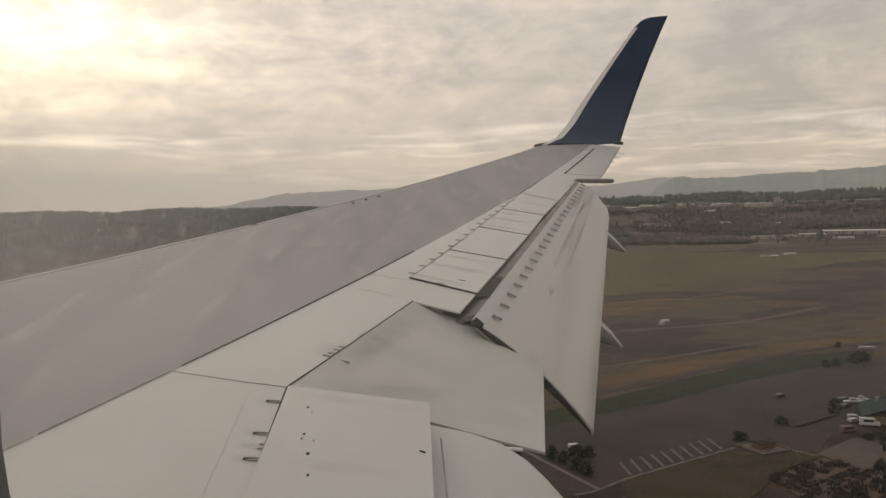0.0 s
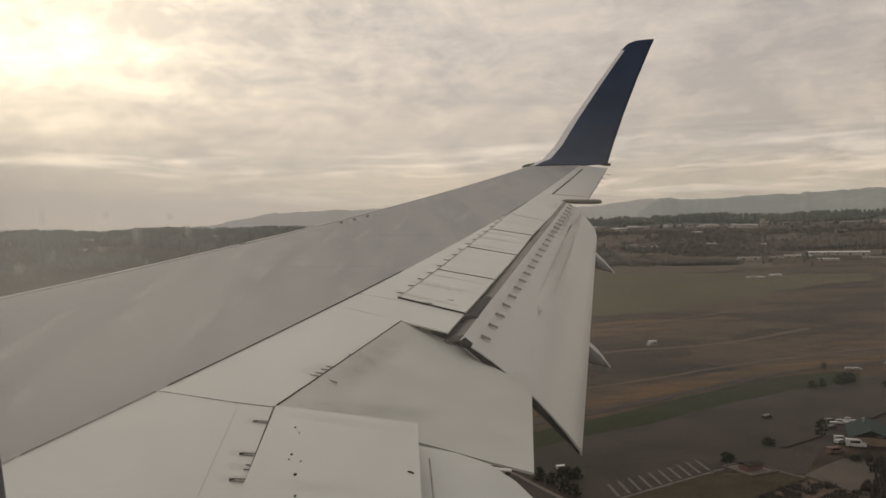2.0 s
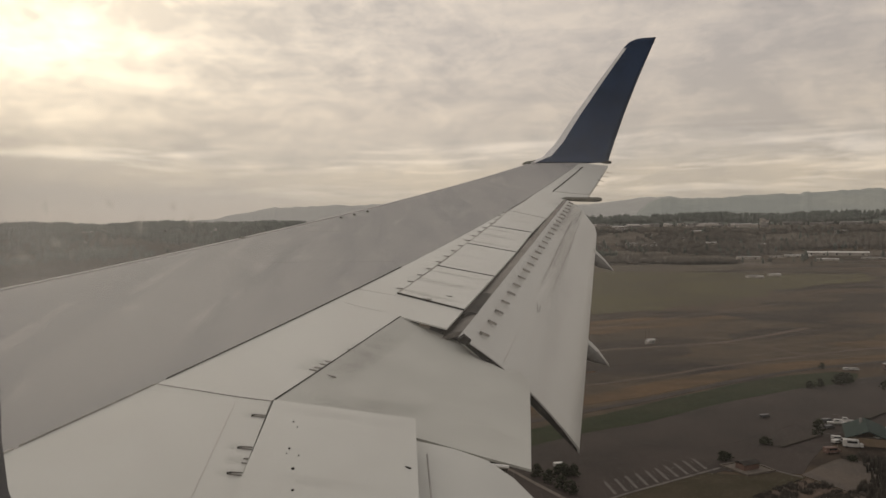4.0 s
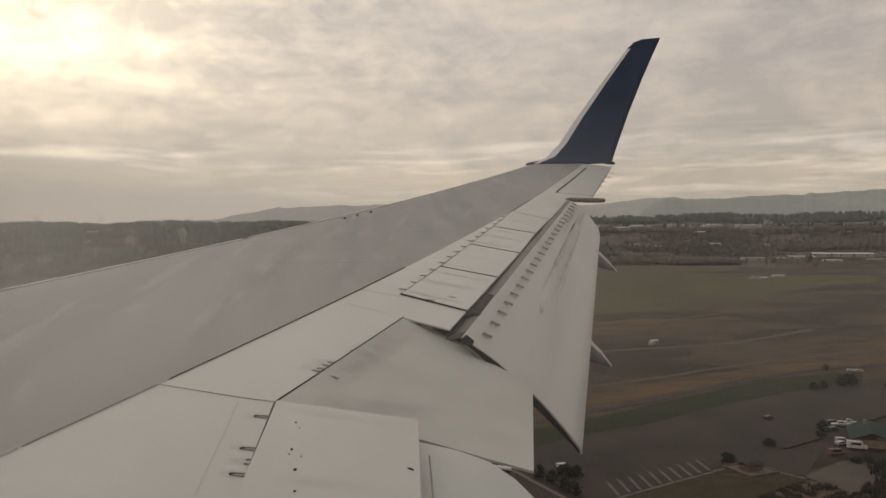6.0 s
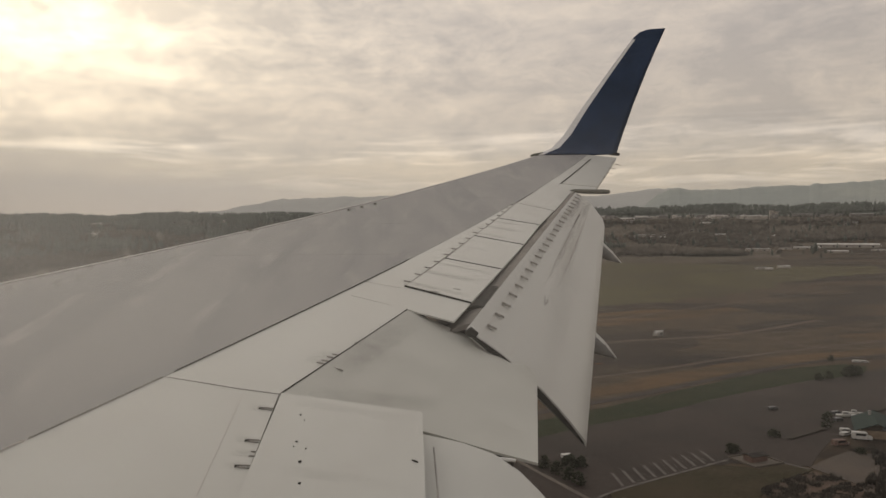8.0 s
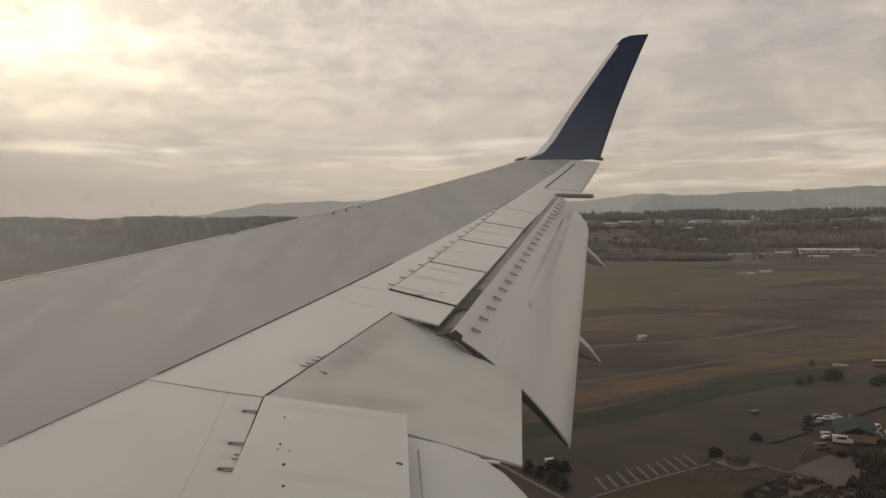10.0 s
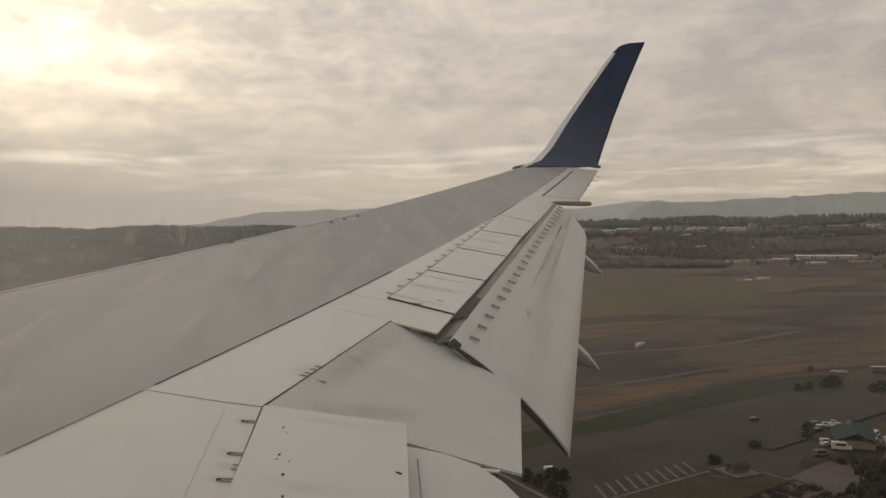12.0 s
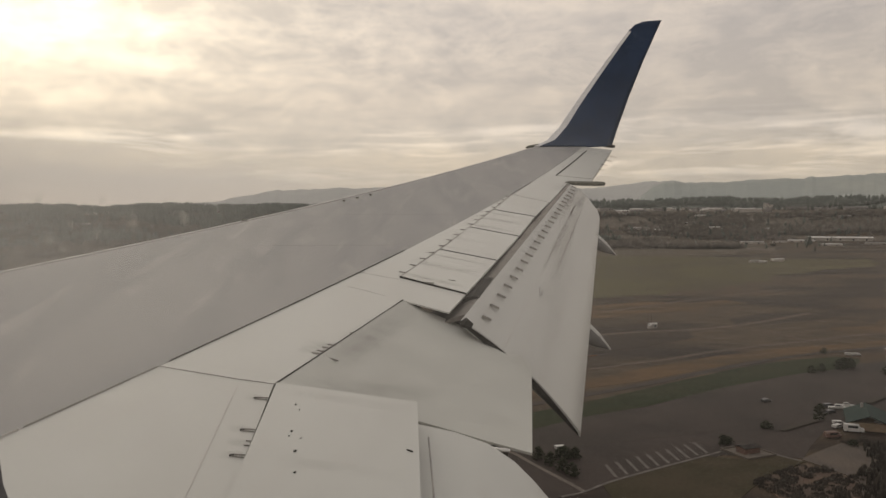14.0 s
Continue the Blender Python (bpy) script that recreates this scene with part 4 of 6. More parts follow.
# dark flap carriages showing in the gap
for y0, y1 in ((5.44, 6.02), (8.55, 9.15)):
    rows = []
    for i in range(7):
        y = y0 + (y1 - y0) * i / 6
        x = float(np.interp(y, [q[1] for q in SPOILER_BACK], [q[0] for q in SPOILER_BACK]))
        k = 1 - 0.45 * (y - 5.2) / 6.0
        rows.append([(x - 0.03, y, wing_z(x, y) - 0.020), (x + 0.04 * k, y, wing_z(x, y) - 0.006), (x + 0.09 * k, y - 0.02, wing_z(x, y) - 0.012)])
    mesh_object("flap_carriage", *grid_shell(rows, 0.05), DARK, airliner, "dark flap carriage in the gap")


# ---- the land below ----
def land_z(x, y):
    """The plain, flat by the river and rising gently towards the far hills."""
    r = math.hypot(x, y)
    s = min(1.0, max(0.0, (r - 1950) / 1200))
    return 82 * s * s * (3 - 2 * s) + 8 * min(1.0, max(0.0, (r - 3200) / 1200))


def foot_z(x, y):
    """The wooded rise before the hills."""
    r, a = math.hypot(x, y), math.degrees(math.atan2(x, y))
    crest = 110 + 12 * min(1.0, max(0.0, (a + 2) / 12)) + 9 * noise.noise((a * 0.22, 7, 0)) + 5 * noise.noise((a * 0.8, 2, 0))
    f = min(1.0, max(0.0, (r - 3360) / 350))
    return land_z(x, y) + (crest - land_z(x, y)) * f ** 1.2


def build_ground():
    radii = [0, 60, 120, 180, 250, 330, 420, 520, 650, 800, 1000, 1200, 1500, 1800, 2000, 2200, 2500, 2800, 3100, 3400, 3700, 4000, 4300, 4600, 4900]
    n = 72
    verts = [(0, 0, 0)]
    for r in radii[1:]:
        for k in range(n):
            a = math.tau * k / n
            x, y = r * math.cos(a), r * math.sin(a)
            verts.append((x, y, land_z(x, y)))
    faces = [(0, 1 + k, 1 + (k + 1) % n) for k in range(n)]
    for i in range(len(radii) - 2):
        for k in range(n):
            a, b = 1 + i * n + k, 1 + i * n + (k + 1) % n
            faces.append((a, b, b + n, a + n))
    ob = mesh_object("ground", verts, faces, FIELD, smooth=True)
    tagged(ob, "wide brown winter field with darker furrowed patches", "ground", kind="structure")


build_ground()


def sheet(name, outline, mat, label, category, z=0.05, step=18.0, wobble=4.0):
    """A flat piece of land with an uneven edge, following the ground."""
    pts = []
    for i, p in enumerate(outline):
        q = outline[(i + 1) % len(outline)]
        d = math.hypot(q[0] - p[0], q[1] - p[1])
        m = max(1, int(d / step))
        for k in range(m):
            x, y = lerp(p, q, k / m)
            v = noise.noise_vector(Vector((x * 0.02, y * 0.02, len(name))))
            pts.append((x + v.x * wobble, y + v.y * wobble))
    n = len(pts)
    verts = [(x, y, land_z(x, y) + z) for x, y in pts] + [(x, y, land_z(x, y) - 0.3) for x, y in pts]
    faces = [tuple(range(n))] + [(k, (k + 1) % n, n + (k + 1) % n, n + k) for k in range(n)]
    ob = mesh_object(name, verts, faces, mat)
    return tagged(ob, label, category, kind="structure")


def track(name, points, width, mat, label, category, z=0.07, kind="structure"):
    """A road or path along points."""
    fine = []
    for i in range(len(points) - 1):
        p0, p1, p2, p3 = points[max(0, i - 1)], points[i], points[i + 1], points[min(len(points) - 1, i + 2)]
        for k in range(6):
            t = k / 6
            fine.append(tuple(0.5 * (2 * b + (c - a) * t + (2 * a - 5 * b + 4 * c - d) * t * t + (3 * b - a - 3 * c + d) * t ** 3)
                              for a, b, c, d in zip(p0, p1, p2, p3)))
    fine.append(points[-1])
    rows = []
    for i, p in enumerate(fine):
        a, b = Vector(fine[max(0, i - 1)]), Vector(fine[min(len(fine) - 1, i + 1)])
        side = (b - a).normalized().orthogonal() * width / 2
        rows.append([(p[0] - side.x, p[1] - side.y, land_z(*p) + z), (p[0] + side.x, p[1] + side.y, land_z(*p) + z)])
    ob = mesh_object(name, *grid_shell(rows, 0.3), mat)
    return tagged(ob, label, category, kind=kind)


sheet("grass_strip", [(-130, 212), (-40, 268), (0, 297), (45, 328), (83, 354), (119, 381), (170, 417), (215, 442), (248, 450), (257, 442), (251, 431), (237, 415), (211, 408), (170, 388), (138, 366), (101, 341), (76, 327), (43, 305), (0, 277), (-40, 243), (-120, 188)], GRASS, "green mown grass bank beside the lot", "grass", z=0.10, wobble=3)
sheet("dry_grass", [(-60, 315), (40, 368), (94, 401), (135, 431), (179, 457), (216, 473), (300, 502), (400, 524), (400, 506), (300, 482), (203, 447), (156, 417), (116, 393), (89, 379), (40, 350), (-60, 292)], DRY, "tan dry grass along the dike", "grass", z=0.08)
sheet("olive_field", [(-400, 760), (-300, 1300), (0, 1470), (200, 1480), (355, 1468), (440, 1465), (530, 1423), (640, 1340), (780, 1310), (720, 1190), (586, 1083), (483, 1003), (355, 868), (235, 785), (120, 760), (0, 720), (-250, 620)], OLIVE_GRASS, "olive green grass airfield", "grass", z=0.06, wobble=30)
sheet("bare_soil", [(70, 520), (136, 583), (178, 596), (215, 580), (192, 526), (147, 493), (90, 470)], SOIL, "dark bare soil in the brown field", "ground", z=0.055, wobble=14)
sheet("bare_soil", [(246, 612), (300, 640), (360, 660), (350, 620), (268, 579), (242, 576)], SOIL, "dark bare soil in the brown field", "ground", z=0.055, wobble=14)
sheet("bare_soil", [(330, 760), (420, 800), (520, 900), (560, 880), (470, 770), (360, 720)], SOIL, "dark bare soil in the brown field", "ground", z=0.055, wobble=20)
sheet("dry_grass", [(120, 640), (169, 707), (220, 736), (258, 717), (300, 740), (310, 715), (240, 672), (194, 652), (150, 625)], DRY, "reddish dry grass in the brown field", "grass", z=0.058, wobble=14)
sheet("dry_grass", [(300, 560), (380, 600), (470, 640), (480, 615), (400, 570), (310, 540)], DRY, "reddish dry grass in the brown field", "grass", z=0.058, wobble=14)
sheet("rough_pasture", [(180, 1500), (360, 1488), (545, 1445), (660, 1560), (620, 1690), (430, 1690), (200, 1650)], PASTURE, "dull tan rough pasture beyond the airfield", "grass", z=0.07, wobble=25)
sheet("parking_lot", [(-60, 232), (0, 277), (43, 305), (76, 327), (101, 341), (138, 366), (170, 388), (211, 408), (250, 428), (300, 446), (330, 436), (262, 380), (205, 330), (160, 295), (134, 268), (108, 272), (67, 248), (45, 234), (-40, 180)], ASPHALT, "grey-brown worn gravel and asphalt lot", "parking lot", z=0.09)
sheet("lawn", [(60, 244), (103, 270), (116, 265), (127, 269), (134, 262), (112, 246), (96, 228), (60, 205)], OLIVE_LAWN, "dull olive lawn below the lot", "grass", z=0.13, wobble=1)
sheet("scrub_floor", [(110, 246), (133, 261), (141, 246), (134, 225), (110, 215)], MUD, "dark earth below leafless scrub", "ground", z=0.14, wobble=2)
sheet("sandy_yard", [(134, 264), (147, 275), (157, 282), (166, 276), (157, 256), (148, 238), (136, 225), (132, 236), (141, 246)], DIRT, "pale sandy drive down to the water", "yard", z=0.12, wobble=2)
sheet("muddy_bank", [(130, 180), (160, 262), (207, 323), (236, 341), (267, 361), (320, 420), (430, 440), (520, 500), (600, 520), (600, 490), (500, 440), (330, 365), (278, 335), (221, 280), (180, 240), (150, 170)], MUD, "dark muddy river bank", "river bank", z=0.11)
sheet("water", [(148, 160), (188, 262), (221, 292), (278, 343), (330, 374), (430, 408), (500, 446), (590, 486), (760, 575), (1500, 900), (1500, 200), (900, -200), (300, -150), (120, 60)], WATER, "grey river water with soft reflections", "water", z=0.13, wobble=3)
sheet("green_field", [(-520, 130), (-420, 260), (-360, 350), (-262, 335), (-215, 290), (-205, 245), (-225, 200), (-280, 165), (-400, 90)], GRASS, "dull green grass field inside the track", "grass", z=0.06)
sheet("green_field", [(-560, 300), (-520, 420), (-440, 480), (-340, 430), (-330, 370), (-420, 260)], GRASS, "dull green grass field round the tanks", "grass", z=0.07)

# far hills
def build_hills(name, first, last, out, mat, label):
    az = [-75, -40, -20, -13.4, -9.6, -4.9, 0.7, 8, 13.6, 15, 18.1, 20, 22.5, 26, 31.5, 45, 75]
    top = [116, 116, 116, 140, 200, 214, 214, 202, 204, 222, 242, 224, 234, 244, 256, 258, 246]
    verts, faces = [], []
    n = 600
    for i in range(n + 1):
        a = first + (last - first) * i / n
        h = float(np.interp(a, az, top)) * (1 + out / 4500)
        h += 8 * noise.noise((a * 0.7, 0, 0)) + 8 * noise.noise((a * 1.9, 4, 0)) + 4 * noise.noise((a * 6, 9, 0)) + 2 * noise.noise((a * 17, 3, 0))
        d = radians(a)
        end = min(1.0, (last - a) / 6, (a - first) / 6)
        h = 62 + (h - 62) * end
        for r, f in ((3900 + out, 0.0), (4150 + out, 0.45), (4400 + out, 0.82), (4550 + out, 1.0), (4700 + out, 0.8)):
            z = 62 + (h - 62) * f
            if f == 0:
                z = 58
            verts.append((math.sin(d) * r, math.cos(d) * r, z))
    for i in range(n):
        for k in range(4):
            a = i * 5 + k
            faces.append((a, a + 1, a + 6, a + 5))
    ob = mesh_object(name, verts, faces, mat, smooth=True)
    tagged(ob, label, "hills", kind="structure")


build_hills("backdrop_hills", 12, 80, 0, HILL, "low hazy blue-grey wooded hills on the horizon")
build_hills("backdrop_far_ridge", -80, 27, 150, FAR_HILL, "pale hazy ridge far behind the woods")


def build_foothills():
    """A low wooded rise before the hills, its outline ragged with treetops."""
    verts, faces = [], []
    n, m = 1400, 9
    for i in range(n + 1):
        a = -75 + 150 * i / n
        d = radians(a)
        for k in range(m):
            r = 3340 + 48 * k
            f = k / (m - 1)
            z = foot_z(r * math.sin(d), r * math.cos(d)) - 1 + (3.2 * noise.noise((a * 7, k * 0.9, 1)) + 2.4 * noise.noise((a * 23, k * 1.7, 5))) * min(1.0, f * 3)
            verts.append((r * math.sin(d), r * math.cos(d), z))
    for i in range(n):
        for k in range(m - 1):
            a = i * m + k
            faces.append((a, a + 1, a + 1 + m, a + m))
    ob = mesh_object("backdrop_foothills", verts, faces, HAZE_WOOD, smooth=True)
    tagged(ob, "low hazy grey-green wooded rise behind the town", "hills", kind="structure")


build_foothills()


# ---- woods: uneven clumps, too many to count ----
def clump_base():
    bm = bmesh.new()
    bmesh.ops.create_icosphere(bm, subdivisions=1, radius=1.0)
    v = np.array([q.co[:] for q in bm.verts])
    f = np.array([[w.index for w in q.verts] for q in bm.faces])
    bm.free()
    return v, f


CLUMP_V, CLUMP_F = clump_base()


def woods(name, spots, mat, label, category="woods", pointed=0.0, base=land_z):
    """spots: x, y, height, width of each clump."""
    rng = np.random.default_rng(len(name) * 7 + len(spots))
    allv, allf = [], []
    n = len(CLUMP_V)
    for i, (x, y, h, w) in enumerate(spots):
        v = CLUMP_V * (1 + rng.normal(0, 0.16, (n, 1)))
        v = v * np.array([w / 2, w / 2, h / 2])
        if pointed:
            shrink = 1 - pointed * np.clip((v[:, 2:3] + h / 2) / h, 0, 1)
            v[:, :2] *= shrink
        v += np.array([x, y, base(x, y) + h * 0.44])
        allv.append(v)
        allf.append(CLUMP_F + i * n)
    me = bpy.data.meshes.new(name)
    me.from_pydata(np.concatenate(allv).tolist(), [], np.concatenate(allf).tolist())
    me.materials.append(mat)
    me.shade_smooth()
    ob = new(name, me)
    return tagged(ob, label, category, kind="stuff")


RNG = np.random.default_rng(5)


def belt(a0, a1, r0, r1, count, h, w, clusters=1.0, patch=0.004):
    """Clumps between two azimuths (degrees from straight out) and two distances, gathered in groves that thin out at the edges."""
    out = []
    while len(out) < count:
        d, f = RNG.uniform(a0, a1), RNG.uniform(0, 1)
        r = r0 + (r1 - r0) * f
        x, y = r * math.sin(radians(d)), r * math.cos(radians(d))
        edge = min(1.0, f / 0.35, (d - a0) / 4, (a1 - d) / 4) - 1
        if noise.noise((x * patch, y * patch, 2.0)) * clusters + edge * 0.7 < RNG.uniform(-0.4, 0.3):
            continue
        s = RNG.uniform(0.45, 1.35) * (0.75 + 0.25 * (edge + 1))
        out.append((x, y, h * s, w * RNG.uniform(0.7, 1.3) * s))
    return out


woods("tree_belt", belt(17.5, 25, 1730, 2150, 2600, 13, 9, 1.2, 0.006), FAR_TREES, "dense leafless grove beyond the airfield", pointed=0.3)
woods("tree_belt", belt(5, 18.5, 1620, 2150, 1500, 9, 8, 3.0, 0.006), FAR_TREES, "scattered leafless trees on rough pasture", pointed=0.3)
woods("tree_belt", belt(24, 44, 2190, 2600, 3800, 13, 10, 1.6, 0.004), FAR_TREES, "grey-brown woods behind the long building", pointed=0.3)
woods("tree_belt", belt(-42, 42, 2150, 2860, 8500, 11, 10, 1.5, 0.003), FAR_TREES, "dark leafless woods on the plain", pointed=0.3)
woods("evergreens", belt(-45, 45, 2150, 2800, 900, 17, 9, 2.6, 0.006), FAR_FIRS, "dark evergreen woods on the plain", pointed=0.65)
woods("evergreens", belt(9, 17, 2000, 2300, 420, 15, 9, 1.6, 0.008), FAR_FIRS, "dark evergreens beyond the pasture", pointed=0.6)
woods("evergreens", belt(18, 44, 1750, 2300, 90, 19, 9, 1.6, 0.008), FAR_FIRS, "scattered dark evergreen trees among bare woods", pointed=0.65)
woods("evergreens", belt(-45, 45, 2900, 3330, 600, 13, 9, 1.6, 0.006), FAR_FIRS, "evergreen trees between the roofs of the town", pointed=0.6)
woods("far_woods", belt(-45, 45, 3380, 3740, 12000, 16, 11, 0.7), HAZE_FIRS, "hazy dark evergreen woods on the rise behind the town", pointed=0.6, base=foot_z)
woods("tree_belt", belt(-44, -8, 1500, 2200, 5500, 10, 8, 1.3), FAR_TREES, "dark trees beyond the leading edge", pointed=0.3)
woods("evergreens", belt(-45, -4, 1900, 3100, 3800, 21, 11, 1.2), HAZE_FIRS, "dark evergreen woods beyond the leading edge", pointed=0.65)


def woods_floor(a0, a1, r0, r1, mat, label, z=0.25):
    """Shaded undergrowth below a belt of trees, with a ragged edge."""
    rows = []
    n = max(8, int((a1 - a0) * 2))
    for i in range(n + 1):
        a = radians(a0 + (a1 - a0) * i / n)
        near = r0 + 60 * noise.noise((a * 40, r0 * 0.01, 0)) + 25 * noise.noise((a * 130, 3, 0))
        rows.append([(lambda x, y: (x, y, land_z(x, y) + z))((near + (r1 - near) * j / 6) * math.sin(a), (near + (r1 - near) * j / 6) * math.cos(a)) for j in range(7)])
    ob = mesh_object("undergrowth", *grid_shell(rows, 0.6), mat)
    tagged(ob, label, "undergrowth", kind="structure")


woods_floor(-45, 45, 2160, 3340, FAR_TREES, "dark undergrowth below the evergreen woods")
woods_floor(17.5, 25, 1740, 2160, FAR_TREES, "dark undergrowth in the grove")
woods_floor(-45, -7, 1560, 2150, FAR_TREES, "dark undergrowth beyond the leading edge")


# ---- buildings ----
def building(x, y, turn, length, width, height, roof_mat, wall_mat, label, category="building", name="warehouse", pitch=0.12, group="", windows=0):
    """Walls, a low gabled roof with eaves, and dark doors along the front."""
    ob = new(name)
    ob.matrix_basis = pose(x, y, land_z(x, y), 0, 0, turn)
    tagged(ob, label, category, group)
    v, f = box_mesh(-length / 2, length / 2, -width / 2, width / 2, -0.3, height)
    mesh_object("wall", v, f, wall_mat, ob)
    e, rise, t = 0.5, width / 2 * pitch, 0.3
    a, b = length / 2 + e, width / 2 + e
    sec = [(-b, height), (0, height + rise + t), (b, height), (b, height + t), (0, height + rise + 2 * t), (-b, height + t)]
    v = [(sx, q, z) for sx in (-a, a) for q, z in sec]
    f = [(0, 1, 4, 5), (1, 2, 3, 4), (6, 11, 10, 7), (7, 10, 9, 8)] + [(k, (k + 1) % 6, 6 + (k + 1) % 6, 6 + k) for k in range(6)]
    mesh_object("roof", v, f, roof_mat, ob)
    for k in range(windows):
        cx = -length / 2 + length * (k + 0.5) / windows
        w = min(3.2, length / windows * 0.5)
        v, f = box_mesh(cx - w / 2, cx + w / 2, -width / 2 - 0.06, -width / 2 + 0.1, height * 0.2, height * 0.75)
        mesh_object("window", v, f, GLASS_DARK, ob)
    return ob


# the long pale building group among the trees, and its neighbours
for az, r, turn, length, width, height, roof, wall, label, panes in (
        (28.9, 2160, -28, 140, 30, 8, ROOF_WHITE, WALL, "long white-roofed building behind bare trees", 11),
        (26.6, 2110, -26, 60, 18, 5, ROOF_WHITE, WALL, "low pale building with a light roof", 6),
        (28.4, 2010, -30, 44, 16, 4, ROOF_WHITE, WALL, "low white-roofed pale shed", 4),
        (31.0, 2070, -28, 50, 14, 4, ROOF_GREY, WALL, "low grey-roofed pale shed", 4),
        (23.6, 2040, -12, 52, 20, 6, ROOF_GREY, WALL, "grey hangar with a pale edge", 4),
        (25.3, 2080, -20, 30, 12, 5, ROOF_GREY, WALL, "small pale farm building", 3),
        (23.8, 1375, 8, 17, 9, 3, ROOF_GREY, WALL, "small grey hut on the airfield", 0),
        (24.3, 1362, -12, 10, 7, 2.6, ROOF_WHITE, WALL, "small white hut on the airfield", 0),
        (25.2, 1420, 5, 20, 8, 3, ROOF_WHITE, WALL, "low white hut on the airfield", 0),
        (16.6, 2400, 4, 92, 22, 7, ROOF_GREY, WALL, "long pale warehouse far off", 0),
        (17.2, 2370, 4, 46, 14, 5, ROOF_WHITE, WALL, "white-roofed warehouse far off", 0),
        (21.2, 2420, -4, 30, 14, 6, ROOF_WHITE, WALL, "pale warehouse among woods", 0),
        (24.6, 2390, -6, 36, 14, 6, ROOF_WHITE, WALL, "pale warehouse among woods", 0),
        (27.5, 2400, -6, 28, 14, 6, ROOF_GREY, WALL, "pale warehouse among woods", 0)):
    building(r * math.sin(radians(az)), r * math.cos(radians(az)), turn, length, width, height, roof, wall, label, name="hut" if length < 21 else "warehouse", windows=panes // 2)
for i in range(150):
    a = radians(RNG.uniform(7, 42) if i < 120 else RNG.uniform(-40, -12))
    r = RNG.choice([RNG.uniform(2880, 3300), RNG.uniform(2450, 2880)], p=[0.88, 0.12])
    L_ = float(RNG.uniform(10, 40)) * (2.2 if i % 6 == 0 else 1.0)
    light = RNG.random() < 0.4
    building(r * math.sin(a), r * math.cos(a), float(RNG.uniform(-30, 30)), L_, L_ * float(RNG.uniform(0.25, 0.6)), float(RNG.uniform(5, 11)),
             ROOF_WHITE if light else ROOF_GREY, WALL if light else ROOF_GREY, "far-off white warehouse in the town" if light else "far-off grey-roofed building in the town", group="far town")
building(1360, 2990, 0, 15, 15, 24, ROOF_GREY, WALL, "tall pale block rising over the town", name="tower_block")
building(1378, 2990, 0, 11, 13, 18, ROOF_GREY, WALL, "pale block beside the taller one", name="tower_block")


def storage_dome(x, y, r, h):
    v, f = [(0, 0, h)], []
    n = 24
    for i in range(1, 7):
        a = i / 6 * math.pi / 2
        v += [(r * math.sin(a) * math.cos(t), r * math.sin(a) * math.sin(t), h * math.cos(a)) for t in (math.tau * k / n for k in range(n))]
    v += [(r * math.cos(t), r * math.sin(t), -1) for t in (math.tau * k / n for k in range(n))]
    f += [(0, 1 + k, 1 + (k + 1) % n) for k in range(n)]
    for i in range(6):
        for k in range(n):
            a, b = 1 + i * n + k, 1 + i * n + (k + 1) % n
            f.append((a, b, b + n, a + n))
    ob = mesh_object("storage_dome", v, f, WALL, smooth=True, at=pose(x, y, land_z(x, y)))
    tagged(ob, "low pale covered mound in the field", "dome", group="covered mounds")


storage_dome(845, 1190, 34, 9)
storage_dome(905, 1225, 36, 11)


# ---- by the river: house, vehicles, trailers and trees ----
def green_house():
    ob = new("boat_house")
    ob.matrix_basis = pose(181, 306, 0, 0, 0, 64)
    tagged(ob, "green-roofed riverside building with a tan front", "building")
    parts = [box_mesh(-10, 10, -6.5, 6.5, -0.3, 3.0)]
    mesh_object("wall", *merge(*parts), WALL_TAN, ob, "tan boarded wall")
    sec = [(-8, 2.8), (0, 6.0), (8, 2.8), (8, 3.1), (0, 6.35), (-8, 3.1)]
    v = [(sx, q, z) for sx in (-12, 12) for q, z in sec]
    f = [(0, 1, 4, 5), (1, 2, 3, 4), (6, 11, 10, 7), (7, 10, 9, 8)] + [(k, (k + 1) % 6, 6 + (k + 1) % 6, 6 + k) for k in range(6)]
    mesh_object("roof", v, f, ROOF_GREEN, ob, "dull green metal roof")
    for x in (-8, -4, 0, 4, 8):
        mesh_object("window", *box_mesh(x - 0.9, x + 0.9, -6.58, -6.4, 0.9, 2.2), GLASS_DARK, ob)
    mesh_object("porch", *box_mesh(-4, 9, -10.5, -7.1, 0.0, 0.35), WOOD, ob)
    mesh_object("chimney", *box_mesh(5, 6, 1, 2, 4.8, 7.4), ROOF_GREY, ob)


green_house()
building(191, 296, 64, 9, 6, 3.0, ROOF_GREY, WALL_TAN, "small tan cabin with a flat roof", name="cabin", pitch=0.3, windows=2)


